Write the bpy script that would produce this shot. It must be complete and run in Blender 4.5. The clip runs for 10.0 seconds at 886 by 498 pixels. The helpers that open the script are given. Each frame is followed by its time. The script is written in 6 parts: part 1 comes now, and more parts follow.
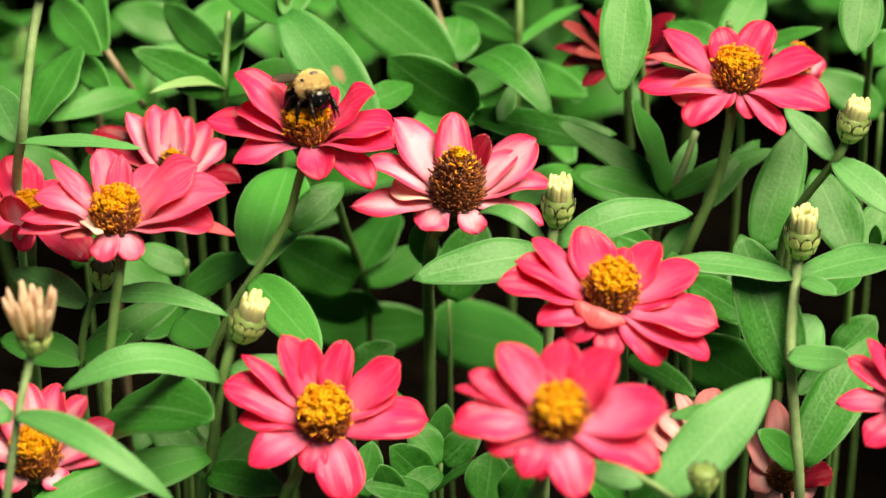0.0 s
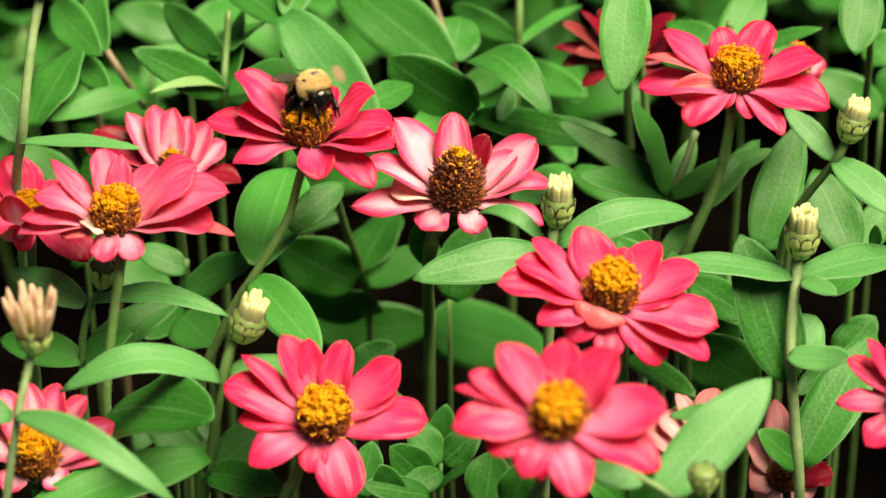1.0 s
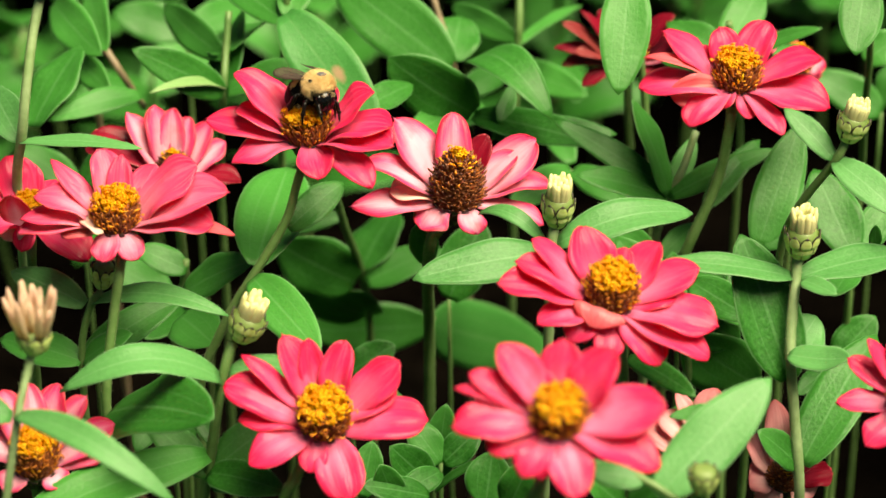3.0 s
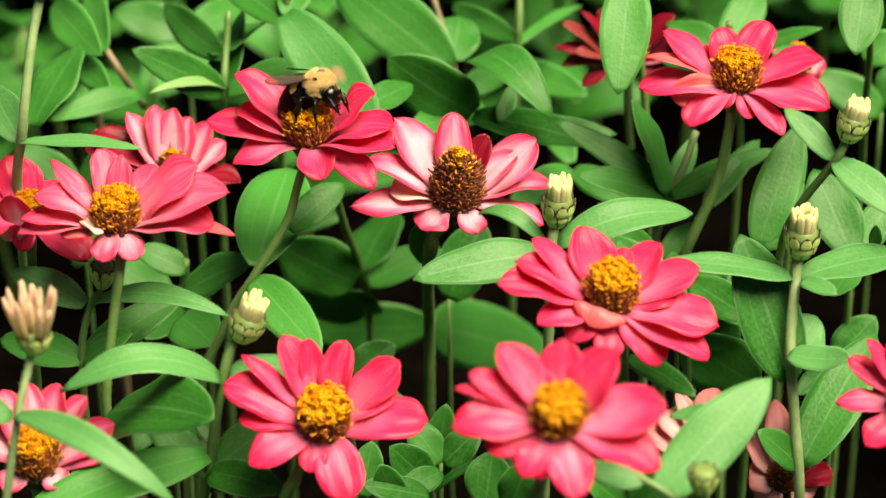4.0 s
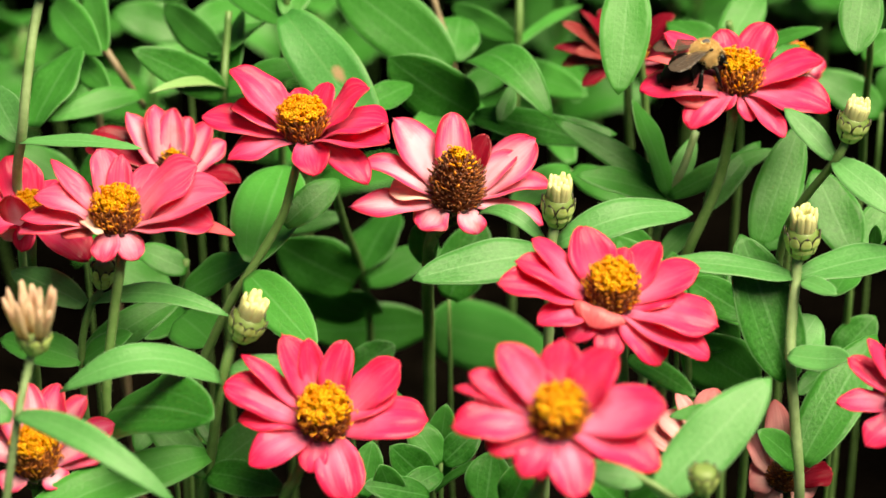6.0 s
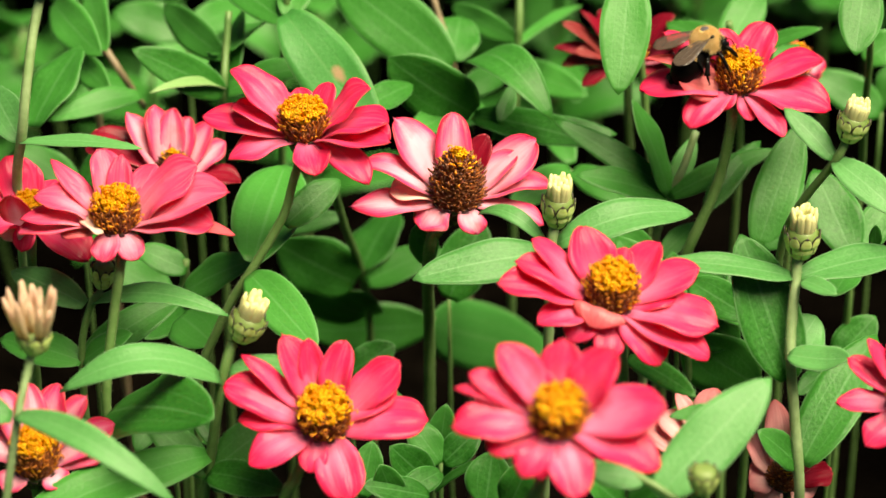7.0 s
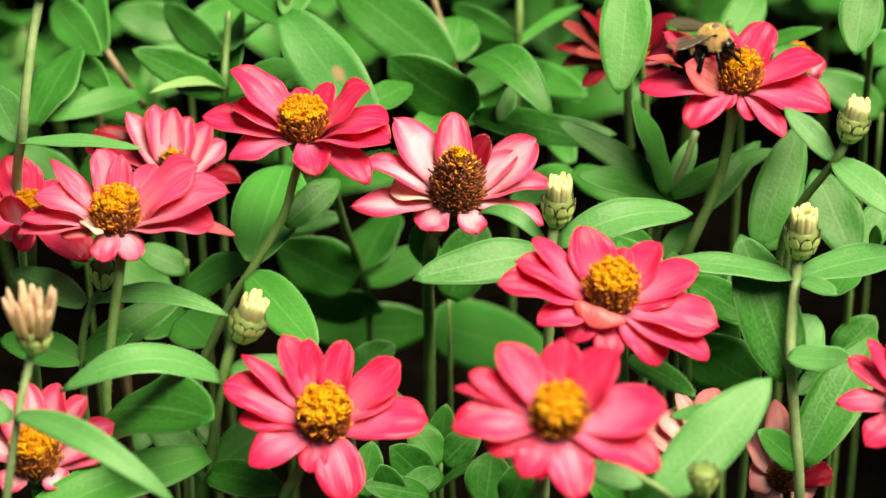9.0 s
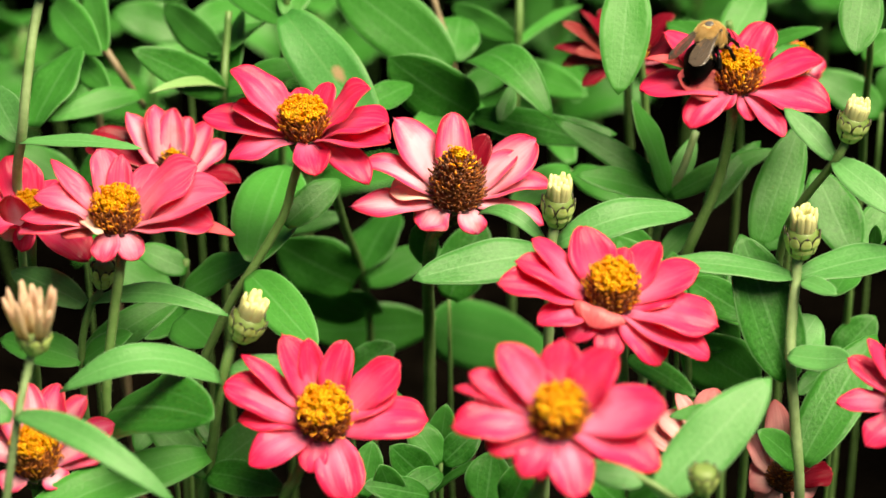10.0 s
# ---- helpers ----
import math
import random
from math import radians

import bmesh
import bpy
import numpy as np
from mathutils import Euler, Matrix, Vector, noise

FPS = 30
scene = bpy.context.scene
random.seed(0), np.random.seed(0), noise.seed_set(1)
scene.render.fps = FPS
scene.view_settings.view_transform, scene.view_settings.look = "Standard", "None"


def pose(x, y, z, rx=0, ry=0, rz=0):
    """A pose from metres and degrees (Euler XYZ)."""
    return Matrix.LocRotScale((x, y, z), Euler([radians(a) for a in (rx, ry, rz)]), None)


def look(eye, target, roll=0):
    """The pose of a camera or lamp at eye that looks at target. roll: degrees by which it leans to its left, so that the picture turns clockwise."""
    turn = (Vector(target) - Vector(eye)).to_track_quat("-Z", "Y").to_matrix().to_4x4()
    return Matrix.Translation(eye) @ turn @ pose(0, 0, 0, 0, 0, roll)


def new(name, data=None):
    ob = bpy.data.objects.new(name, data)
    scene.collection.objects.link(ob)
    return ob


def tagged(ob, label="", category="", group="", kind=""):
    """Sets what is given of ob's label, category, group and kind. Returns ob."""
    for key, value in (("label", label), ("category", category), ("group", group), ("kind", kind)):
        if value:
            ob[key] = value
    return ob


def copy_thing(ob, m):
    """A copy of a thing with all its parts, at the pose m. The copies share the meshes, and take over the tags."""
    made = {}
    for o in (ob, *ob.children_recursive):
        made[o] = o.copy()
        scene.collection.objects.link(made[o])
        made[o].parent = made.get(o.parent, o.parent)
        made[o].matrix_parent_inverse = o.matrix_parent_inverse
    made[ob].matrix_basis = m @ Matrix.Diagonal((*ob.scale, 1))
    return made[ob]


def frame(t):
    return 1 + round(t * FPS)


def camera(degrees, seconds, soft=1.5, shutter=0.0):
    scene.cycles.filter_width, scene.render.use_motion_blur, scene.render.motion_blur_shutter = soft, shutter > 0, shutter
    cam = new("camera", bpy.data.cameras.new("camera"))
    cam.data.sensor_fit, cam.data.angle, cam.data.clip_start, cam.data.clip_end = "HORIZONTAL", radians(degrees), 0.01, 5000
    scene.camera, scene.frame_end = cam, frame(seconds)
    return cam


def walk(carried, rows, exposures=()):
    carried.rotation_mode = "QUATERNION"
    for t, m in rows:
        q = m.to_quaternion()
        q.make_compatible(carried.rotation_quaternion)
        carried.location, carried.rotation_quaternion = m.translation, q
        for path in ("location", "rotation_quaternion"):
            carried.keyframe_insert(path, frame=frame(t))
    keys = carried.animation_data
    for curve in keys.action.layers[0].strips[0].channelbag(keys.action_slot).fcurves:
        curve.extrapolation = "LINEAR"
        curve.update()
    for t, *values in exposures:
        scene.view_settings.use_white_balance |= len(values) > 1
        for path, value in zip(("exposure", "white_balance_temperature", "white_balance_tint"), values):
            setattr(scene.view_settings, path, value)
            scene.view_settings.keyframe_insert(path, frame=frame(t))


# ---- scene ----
EYE, AIM = Vector((0.0, -0.7213, 0.8284)), Vector((0.0, 0.0, 0.36))
cam = camera(17.0, 10.0, soft=1.5, shutter=0.25)
cam.data.dof.use_dof = True
cam.data.dof.focus_distance = 0.865
cam.data.dof.aperture_fstop = 13.0
walk(cam, [(0.0, look(EYE, AIM)), (10.0, look(EYE, AIM))], [(0.0, 1.37, 8200, 6), (4.0, 1.41, 8200, 6), (10.0, 1.42, 8200, 6)])

# ---- daylight ----
SUN_FROM = Vector((0.34, -0.16, 0.92)).normalized()
world = bpy.data.worlds.new("sky")
scene.world = world
world.use_nodes = True
sky = world.node_tree.nodes.new("ShaderNodeTexSky")
sky.sky_type, sky.sun_disc = "NISHITA", False
sky.air_density, sky.dust_density, sky.ozone_density = 1.0, 1.0, 1.0
sky.sun_elevation = math.asin(SUN_FROM.z)
sky.sun_rotation = math.atan2(SUN_FROM.x, SUN_FROM.y)
back = world.node_tree.nodes["Background"]
back.inputs["Strength"].default_value = 0.012
world.node_tree.links.new(sky.outputs[0], back.inputs["Color"])
sun = new("sun", bpy.data.lights.new("sun", "SUN"))
sun.data.energy, sun.data.angle, sun.data.color = 4.6, radians(42.0), (1.0, 0.93, 0.80)
sun.matrix_world = look(SUN_FROM * 3, (0, 0, 0))


# ---- materials ----
def nodes_of(name):
    m = bpy.data.materials.new(name)
    m.use_nodes = True
    m.node_tree.nodes.clear()
    return m, m.node_tree.nodes, m.node_tree.links


def node(ns, kind, **values):
    n = ns.new(kind)
    for key, v in values.items():
        n.inputs[key.replace("_", " ")].default_value = v
    return n


def ramp(ns, ls, source, stops):
    r = ns.new("ShaderNodeValToRGB")
    while len(r.color_ramp.elements) < len(stops):
        r.color_ramp.elements.new(0.5)
    for e, (at, c) in zip(r.color_ramp.elements, stops):
        e.position, e.color = at, (*c, 1) if len(c) == 3 else c
    ls.new(source, r.inputs[0])
    return r.outputs[0]


def mixed(ns, ls, fac, a, b, blend="MIX"):
    m = ns.new("ShaderNodeMix")
    m.data_type, m.blend_type = "RGBA", blend
    for sock, v in ((m.inputs[0], fac), (m.inputs[6], a), (m.inputs[7], b)):
        if isinstance(v, bpy.types.NodeSocket):
            ls.new(v, sock)
        elif isinstance(v, tuple):
            sock.default_value = (*v, 1)
        else:
            sock.default_value = v
    return m.outputs[2]


def calc(ns, ls, op, a, b=0.0, c=0.0):
    m = ns.new("ShaderNodeMath")
    m.operation = op
    for sock, v in zip(m.inputs, (a, b, c)):
        if isinstance(v, bpy.types.NodeSocket):
            ls.new(v, sock)
        else:
            sock.default_value = v
    return m.outputs[0]


def surface(ns, ls, colour, rough, bump=None, strength=0.3, distance=0.0005, through_light=None, amount=0.0, sheen=0.0, spec=0.5, coat=0.0):
    p = node(ns, "ShaderNodeBsdfPrincipled", Roughness=rough)
    p.inputs["Specular IOR Level"].default_value = spec
    p.inputs["Sheen Weight"].default_value = sheen
    p.inputs["Sheen Roughness"].default_value = 0.4
    p.inputs["Coat Weight"].default_value = coat
    p.inputs["Coat Roughness"].default_value = 0.22
    if isinstance(colour, tuple):
        p.inputs["Base Color"].default_value = (*colour, 1)
    else:
        ls.new(colour, p.inputs["Base Color"])
    if bump is not None:
        b = node(ns, "ShaderNodeBump", Strength=strength, Distance=distance)
        ls.new(bump, b.inputs["Height"])
        ls.new(b.outputs[0], p.inputs["Normal"])
    out = ns.new("ShaderNodeOutputMaterial")
    if amount:
        tr = ns.new("ShaderNodeBsdfTranslucent")
        if isinstance(through_light, tuple):
            tr.inputs[0].default_value = (*through_light, 1)
        else:
            ls.new(through_light, tr.inputs[0])
        mix = node(ns, "ShaderNodeMixShader", Fac=amount)
        ls.new(p.outputs[0], mix.inputs[1])
        ls.new(tr.outputs[0], mix.inputs[2])
        ls.new(mix.outputs[0], out.inputs[0])
    else:
        ls.new(p.outputs[0], out.inputs[0])


def uv_of(ns, ls):
    s = ns.new("ShaderNodeSeparateXYZ")
    ls.new(ns.new("ShaderNodeUVMap").outputs[0], s.inputs[0])
    return s.outputs[0], s.outputs[1]


def leaf_material(name, light, dark, vein, amount, scorched=False):
    m, ns, ls = nodes_of(name)
    u, v = uv_of(ns, ls)
    side = calc(ns, ls, "ABSOLUTE", calc(ns, ls, "MULTIPLY_ADD", v, 2.0, -1.0))
    tex = ns.new("ShaderNodeTexCoord").outputs["Object"]
    info = ns.new("ShaderNodeObjectInfo").outputs["Random"]
    big = node(ns, "ShaderNodeTexNoise", Scale=45.0, Detail=4.0, Roughness=0.6)
    fine = node(ns, "ShaderNodeTexNoise", Scale=900.0, Detail=3.0, Roughness=0.7)
    pores = node(ns, "ShaderNodeTexVoronoi", Scale=700.0)
    for n in (big, fine, pores):
        ls.new(tex, n.inputs["Vector"])
    # midrib and two side nerves that run from base to tip, with finer cross veins
    mid = ramp(ns, ls, side, [(0.0, (1, 1, 1)), (0.035, (0.7, 0.7, 0.7)), (0.075, (0, 0, 0))])
    off = calc(ns, ls, "ABSOLUTE", calc(ns, ls, "SUBTRACT", side, 0.46))
    nerve = ramp(ns, ls, off, [(0.0, (0.6, 0.6, 0.6)), (0.035, (0, 0, 0))])
    slant = calc(ns, ls, "MULTIPLY_ADD", side, -0.35, u)
    rung = calc(ns, ls, "SINE", calc(ns, ls, "MULTIPLY_ADD", big.outputs[0], 5.0, calc(ns, ls, "MULTIPLY", slant, 62.0)))
    rungs = ramp(ns, ls, rung, [(0.86, (0, 0, 0)), (1.0, (0.14, 0.14, 0.14))])
    lines = mixed(ns, ls, 1.0, mixed(ns, ls, 1.0, mid, nerve, "LIGHTEN"), rungs, "LIGHTEN")
    tone = calc(ns, ls, "MULTIPLY_ADD", info, 0.55, calc(ns, ls, "MULTIPLY_ADD", big.outputs[0], 0.5, 0.0))
    base = ramp(ns, ls, tone, [(0.15, dark), (0.8, light)])
    base = mixed(ns, ls, calc(ns, ls, "MULTIPLY", ramp(ns, ls, fine.outputs[0], [(0.35, (0, 0, 0)), (0.7, (1, 1, 1))]), 0.4), base, tuple(c * 1.3 for c in light))
    colour = mixed(ns, ls, calc(ns, ls, "MULTIPLY", lines, 0.24), base, vein)
    colour = mixed(ns, ls, ramp(ns, ls, side, [(0.93, (0, 0, 0)), (1.0, (0.7, 0.7, 0.7))]), colour, vein)
    # a few scuffed, dry specks
    dry = node(ns, "ShaderNodeTexNoise", Scale=130.0, Detail=5.0, Roughness=0.75)
    ls.new(tex, dry.inputs["Vector"])
    colour = mixed(ns, ls, ramp(ns, ls, dry.outputs[0], [(0.70, (0, 0, 0)), (0.76, (0.5, 0.5, 0.5))]), colour, (0.24, 0.26, 0.11))
    if scorched:
        far = calc(ns, ls, "ADD", calc(ns, ls, "POWER", calc(ns, ls, "SUBTRACT", u, 0.52), 2.0), calc(ns, ls, "MULTIPLY", calc(ns, ls, "POWER", calc(ns, ls, "SUBTRACT", v, 0.60), 2.0), 0.35))
        far = calc(ns, ls, "MULTIPLY_ADD", dry.outputs[0], 0.014, far)
        colour = mixed(ns, ls, ramp(ns, ls, far, [(0.0095, (1, 1, 1)), (0.0115, (0, 0, 0))]), colour, (0.36, 0.25, 0.14))
    height = calc(ns, ls, "ADD", calc(ns, ls, "MULTIPLY", pores.outputs["Distance"], 0.5), calc(ns, ls, "MULTIPLY_ADD", lines, -0.35, calc(ns, ls, "MULTIPLY", fine.outputs[0], 1.3)))
    glow = mixed(ns, ls, 0.6, colour, (0.02, 0.25, 0.006))
    surface(ns, ls, colour, 0.45, height, 0.30, 0.0004, glow, amount, 0.0, 0.30)
    return m


def petal_material(name, base, middle, tip, edge, stops=(0.02, 0.45, 0.95), rim=0.16, amount=0.42, rough=0.34):
    m, ns, ls = nodes_of(name)
    u, v = uv_of(ns, ls)
    side = calc(ns, ls, "ABSOLUTE", calc(ns, ls, "MULTIPLY_ADD", v, 2.0, -1.0))
    info = ns.new("ShaderNodeObjectInfo").outputs["Random"]
    at = ns.new("ShaderNodeCombineXYZ")
    ls.new(calc(ns, ls, "MULTIPLY", u, 1.6), at.inputs[0])
    ls.new(calc(ns, ls, "MULTIPLY", v, 15.0), at.inputs[1])
    ls.new(calc(ns, ls, "MULTIPLY", info, 40.0), at.inputs[2])
    streak = node(ns, "ShaderNodeTexNoise", Scale=1.0, Detail=4.0, Roughness=0.6)
    ls.new(at.outputs[0], streak.inputs["Vector"])
    blot = node(ns, "ShaderNodeTexNoise", Scale=160.0, Detail=3.0)
    grain = node(ns, "ShaderNodeTexNoise", Scale=1500.0, Detail=2.0)
    tex = ns.new("ShaderNodeTexCoord").outputs["Object"]
    ls.new(tex, blot.inputs["Vector"])
    ls.new(tex, grain.inputs["Vector"])
    along = calc(ns, ls, "ADD", u, calc(ns, ls, "MULTIPLY_ADD", streak.outputs[0], 0.5, -0.25))
    along = calc(ns, ls, "ADD", along, calc(ns, ls, "MULTIPLY_ADD", info, 0.24, -0.12))
    along = calc(ns, ls, "ADD", along, calc(ns, ls, "MULTIPLY_ADD", calc(ns, ls, "POWER", side, 1.6), rim * 1.5, -0.4 * rim))
    colour = ramp(ns, ls, along, [(stops[0], base), (stops[1], middle), (stops[2], tip)])
    colour = mixed(ns, ls, calc(ns, ls, "MULTIPLY", ramp(ns, ls, streak.outputs[0], [(0.48, (0, 0, 0)), (0.66, (1, 1, 1))]), 0.28), colour, base)
    colour = mixed(ns, ls, ramp(ns, ls, side, [(0.93, (0, 0, 0)), (1.0, (1, 1, 1))]), colour, mixed(ns, ls, ramp(ns, ls, blot.outputs[0], [(0.45, (0, 0, 0)), (0.65, (0.6, 0.6, 0.6))]), colour, edge))
    colour = mixed(ns, ls, calc(ns, ls, "MULTIPLY", ramp(ns, ls, blot.outputs[0], [(0.5, (0, 0, 0)), (0.7, (1, 1, 1))]), 0.3), colour, tip)
    ribs = calc(ns, ls, "SINE", calc(ns, ls, "MULTIPLY_ADD", streak.outputs[0], 2.0, calc(ns, ls, "MULTIPLY", v, 50.0)))
    height = calc(ns, ls, "ADD", calc(ns, ls, "MULTIPLY", ribs, 0.12), calc(ns, ls, "MULTIPLY_ADD", streak.outputs[0], 1.2, calc(ns, ls, "MULTIPLY", grain.outputs[0], 0.5)))
    surface(ns, ls, colour, rough, height, 0.6, 0.0004, colour, amount, 0.0, 0.16, 0.2)
    return m


def mottled(name, a, b, scale, rough, bump=0.4, distance=0.0004, amount=0.0, sheen=0.0, island=0.0, spec=0.5):
    m, ns, ls = nodes_of(name)
    tex = ns.new("ShaderNodeTexCoord").outputs["Object"]
    n = node(ns, "ShaderNodeTexNoise", Scale=scale, Detail=5.0, Roughness=0.65)
    f = node(ns, "ShaderNodeTexNoise", Scale=scale * 7, Detail=2.0)
    ls.new(tex, n.inputs["Vector"])
    ls.new(tex, f.inputs["Vector"])
    fac = n.outputs[0]
    if island:
        isl = ns.new("ShaderNodeNewGeometry").outputs["Random Per Island"]
        fac = calc(ns, ls, "ADD", calc(ns, ls, "MULTIPLY", isl, island), calc(ns, ls, "MULTIPLY", fac, 1 - island))
    colour = ramp(ns, ls, fac, [(0.3, a), (0.7, b)])
    surface(ns, ls, colour, rough, calc(ns, ls, "ADD", n.outputs[0], calc(ns, ls, "MULTIPLY", f.outputs[0], 0.5)), bump, distance, colour, amount, sheen, spec)
    return m


LEAF = leaf_material("leaf_upper", (0.044, 0.235, 0.038), (0.003, 0.070, 0.003), (0.16, 0.40, 0.16), 0.28)
SCORCHED = leaf_material("leaf_scorched", (0.05, 0.25, 0.055), (0.02, 0.14, 0.022), (0.15, 0.33, 0.12), 0.32, True)
UNDER = leaf_material("leaf_under", (0.050, 0.24, 0.050), (0.015, 0.13, 0.014), (0.16, 0.36, 0.14), 0.30)
# paler copy of LEAF: real down, plus the light that upper leaves catch
DOWNY_LIT = leaf_material("leaf_downy_lit", (0.085, 0.285, 0.085), (0.030, 0.150, 0.030), (0.24, 0.46, 0.24), 0.26)
DRY = leaf_material("leaf_dry", (0.16, 0.31, 0.11), (0.10, 0.22, 0.06), (0.34, 0.43, 0.24), 0.15)
STEM = mottled("stem_green", (0.055, 0.14, 0.030), (0.12, 0.22, 0.07), 160, 0.5, 0.25, 0.0003)
STEM_PALE = mottled("stem_pale", (0.13, 0.23, 0.08), (0.25, 0.36, 0.18), 160, 0.5, 0.25, 0.0003)
STEM_RED = mottled("stem_reddish", (0.11, 0.10, 0.05), (0.24, 0.17, 0.11), 160, 0.5, 0.25, 0.0003)
BRISTLE = mottled("bristle_pale", (0.22, 0.30, 0.14), (0.36, 0.42, 0.24), 300, 0.6, 0.1, 0.0001, 0.3)
CORAL = petal_material("petal_coral", (0.88, 0.23, 0.42), (0.85, 0.036, 0.155), (0.79, 0.009, 0.072), (0.86, 0.42, 0.40))
ROSE = petal_material("petal_rose", (0.88, 0.37, 0.52), (0.86, 0.085, 0.22), (0.81, 0.025, 0.11), (0.86, 0.46, 0.44))
FADED = petal_material("petal_faded", (0.85, 0.46, 0.60), (0.84, 0.065, 0.23), (0.68, 0.018, 0.070), (0.82, 0.42, 0.40), (0.27, 0.66, 1.0), 0.42)
CRIMSON = petal_material("petal_crimson", (0.36, 0.030, 0.07), (0.27, 0.006, 0.025), (0.20, 0.004, 0.017), (0.34, 0.03, 0.035))
DUSKY = petal_material("petal_dusky", (0.30, 0.07, 0.06), (0.26, 0.035, 0.04), (0.34, 0.06, 0.06), (0.50, 0.22, 0.16))
OLD = petal_material("petal_old", (0.84, 0.58, 0.57), (0.80, 0.40, 0.43), (0.66, 0.16, 0.19), (0.48, 0.22, 0.14))
SPENT = petal_material("petal_spent", (0.62, 0.40, 0.16), (0.85, 0.74, 0.50), (0.84, 0.60, 0.48), (0.72, 0.62, 0.40), (0.0, 0.4, 1.0))
BACKSIDE = petal_material("petal_back", (0.76, 0.30, 0.29), (0.77, 0.16, 0.20), (0.70, 0.075, 0.11), (0.58, 0.26, 0.14))
PALE = petal_material("petal_pale", (0.74, 0.52, 0.42), (0.84, 0.66, 0.60), (0.80, 0.44, 0.44), (0.64, 0.44, 0.26), (0.2, 0.7, 1.0))
YELLOW = mottled("floret_yellow", (0.90, 0.30, 0.004), (0.96, 0.56, 0.022), 900, 0.5, 0.3, 0.0003, 0.25, 0.0, 0.7)
BROWN = mottled("chaff_brown", (0.12, 0.020, 0.004), (0.60, 0.19, 0.018), 700, 0.5, 0.4, 0.0003, 0.1, 0.0, 0.8)
AMBER = mottled("floret_amber", (0.42, 0.11, 0.008), (0.80, 0.33, 0.02), 900, 0.5, 0.3, 0.0003, 0.15, 0.0, 0.7)
CHAFF_DARK = mottled("chaff_dark", (0.055, 0.011, 0.004), (0.26, 0.075, 0.013), 700, 0.6, 0.4, 0.0003, 0.0, 0.0, 0.6)
CORE = mottled("disc_core", (0.07, 0.012, 0.003), (0.22, 0.06, 0.008), 500, 0.7)
BRACT = mottled("bract_green", (0.10, 0.18, 0.04), (0.17, 0.25, 0.075), 400, 0.5, 0.3, 0.0003, 0.1)
RIM = mottled("bract_rim", (0.02, 0.018, 0.012), (0.06, 0.045, 0.03), 600, 0.6)
CREAM = mottled("young_petal_cream", (0.52, 0.55, 0.20), (0.74, 0.72, 0.40), 500, 0.5, 0.3, 0.0003, 0.15, 0.0, 0.5)


def scale_material():
    """Green bract with a thin dark papery margin."""
    m, ns, ls = nodes_of("bract_scale")
    u, v = uv_of(ns, ls)
    side = calc(ns, ls, "ABSOLUTE", calc(ns, ls, "MULTIPLY_ADD", v, 2.0, -1.0))
    edge = calc(ns, ls, "MAXIMUM", calc(ns, ls, "MULTIPLY_ADD", u, 1.0, -0.06), calc(ns, ls, "MULTIPLY", side, 0.97))
    n = node(ns, "ShaderNodeTexNoise", Scale=900.0, Detail=3.0)
    ls.new(ns.new("ShaderNodeTexCoord").outputs["Object"], n.inputs["Vector"])
    edge = calc(ns, ls, "MULTIPLY_ADD", n.outputs[0], 0.10, edge)
    green = ramp(ns, ls, n.outputs[0], [(0.3, (0.40, 0.54, 0.13)), (0.7, (0.58, 0.70, 0.30))])
    colour = mixed(ns, ls, ramp(ns, ls, edge, [(0.79, (0, 0, 0)), (0.83, (1, 1, 1))]), green, (0.022, 0.02, 0.01))
    surface(ns, ls, colour, 0.5, n.outputs[0], 0.3, 0.0003)
    return m


SCALE = scale_material()
# soil coloured near-black to carry the shade deep between the stems
SOIL_SHADED = mottled("soil", (0.0006, 0.0005, 0.0004), (0.0028, 0.0022, 0.0017), 35, 1.0, 1.0, 0.01, 0.0, 0.0, 0.0, 0.0)
FUR = mottled("fur_tan", (0.64, 0.44, 0.17), (0.86, 0.67, 0.36), 300, 0.75, 0.2, 0.0002, 0.2, 0.1, 0.35, 0.2)
BLACK_FUR = mottled("fur_black", (0.0008, 0.0008, 0.0008), (0.003, 0.0026, 0.0026), 600, 0.5, 0.2, 0.0002, 0.0, 0.0, 0.5, 0.05)
SHELL = mottled("shell_black", (0.001, 0.001, 0.0012), (0.003, 0.003, 0.003), 900, 0.16, 0.25, 0.0001, 0.0, 0.0, 0.0, 0.4)
LEG = mottled("leg_black", (0.001, 0.001, 0.001), (0.004, 0.0035, 0.003), 900, 0.36, 0.4, 0.0001, 0.0, 0.0, 0.0, 0.2)
SPOT = mottled("bald_spot", (0.05, 0.05, 0.055), (0.12, 0.115, 0.115), 900, 0.35, 0.3, 0.0001)
VEIN = mottled("wing_vein", (0.006, 0.004, 0.003), (0.016, 0.01, 0.007), 900, 0.4)


def wing_material():
    m, ns, ls = nodes_of("wing_membrane")
    p = node(ns, "ShaderNodeBsdfPrincipled", Roughness=0.22)
    p.inputs["Base Color"].default_value = (0.12, 0.095, 0.08, 1)
    t = ns.new("ShaderNodeBsdfTransparent")
    t.inputs[0].default_value = (0.80, 0.70, 0.60, 1)
    mix = node(ns, "ShaderNodeMixShader", Fac=0.38)
    out = ns.new("ShaderNodeOutputMaterial")
    ls.new(t.outputs[0], mix.inputs[1])
    ls.new(p.outputs[0], mix.inputs[2])
    ls.new(mix.outputs[0], out.inputs[0])
    return m


WING = wing_material()


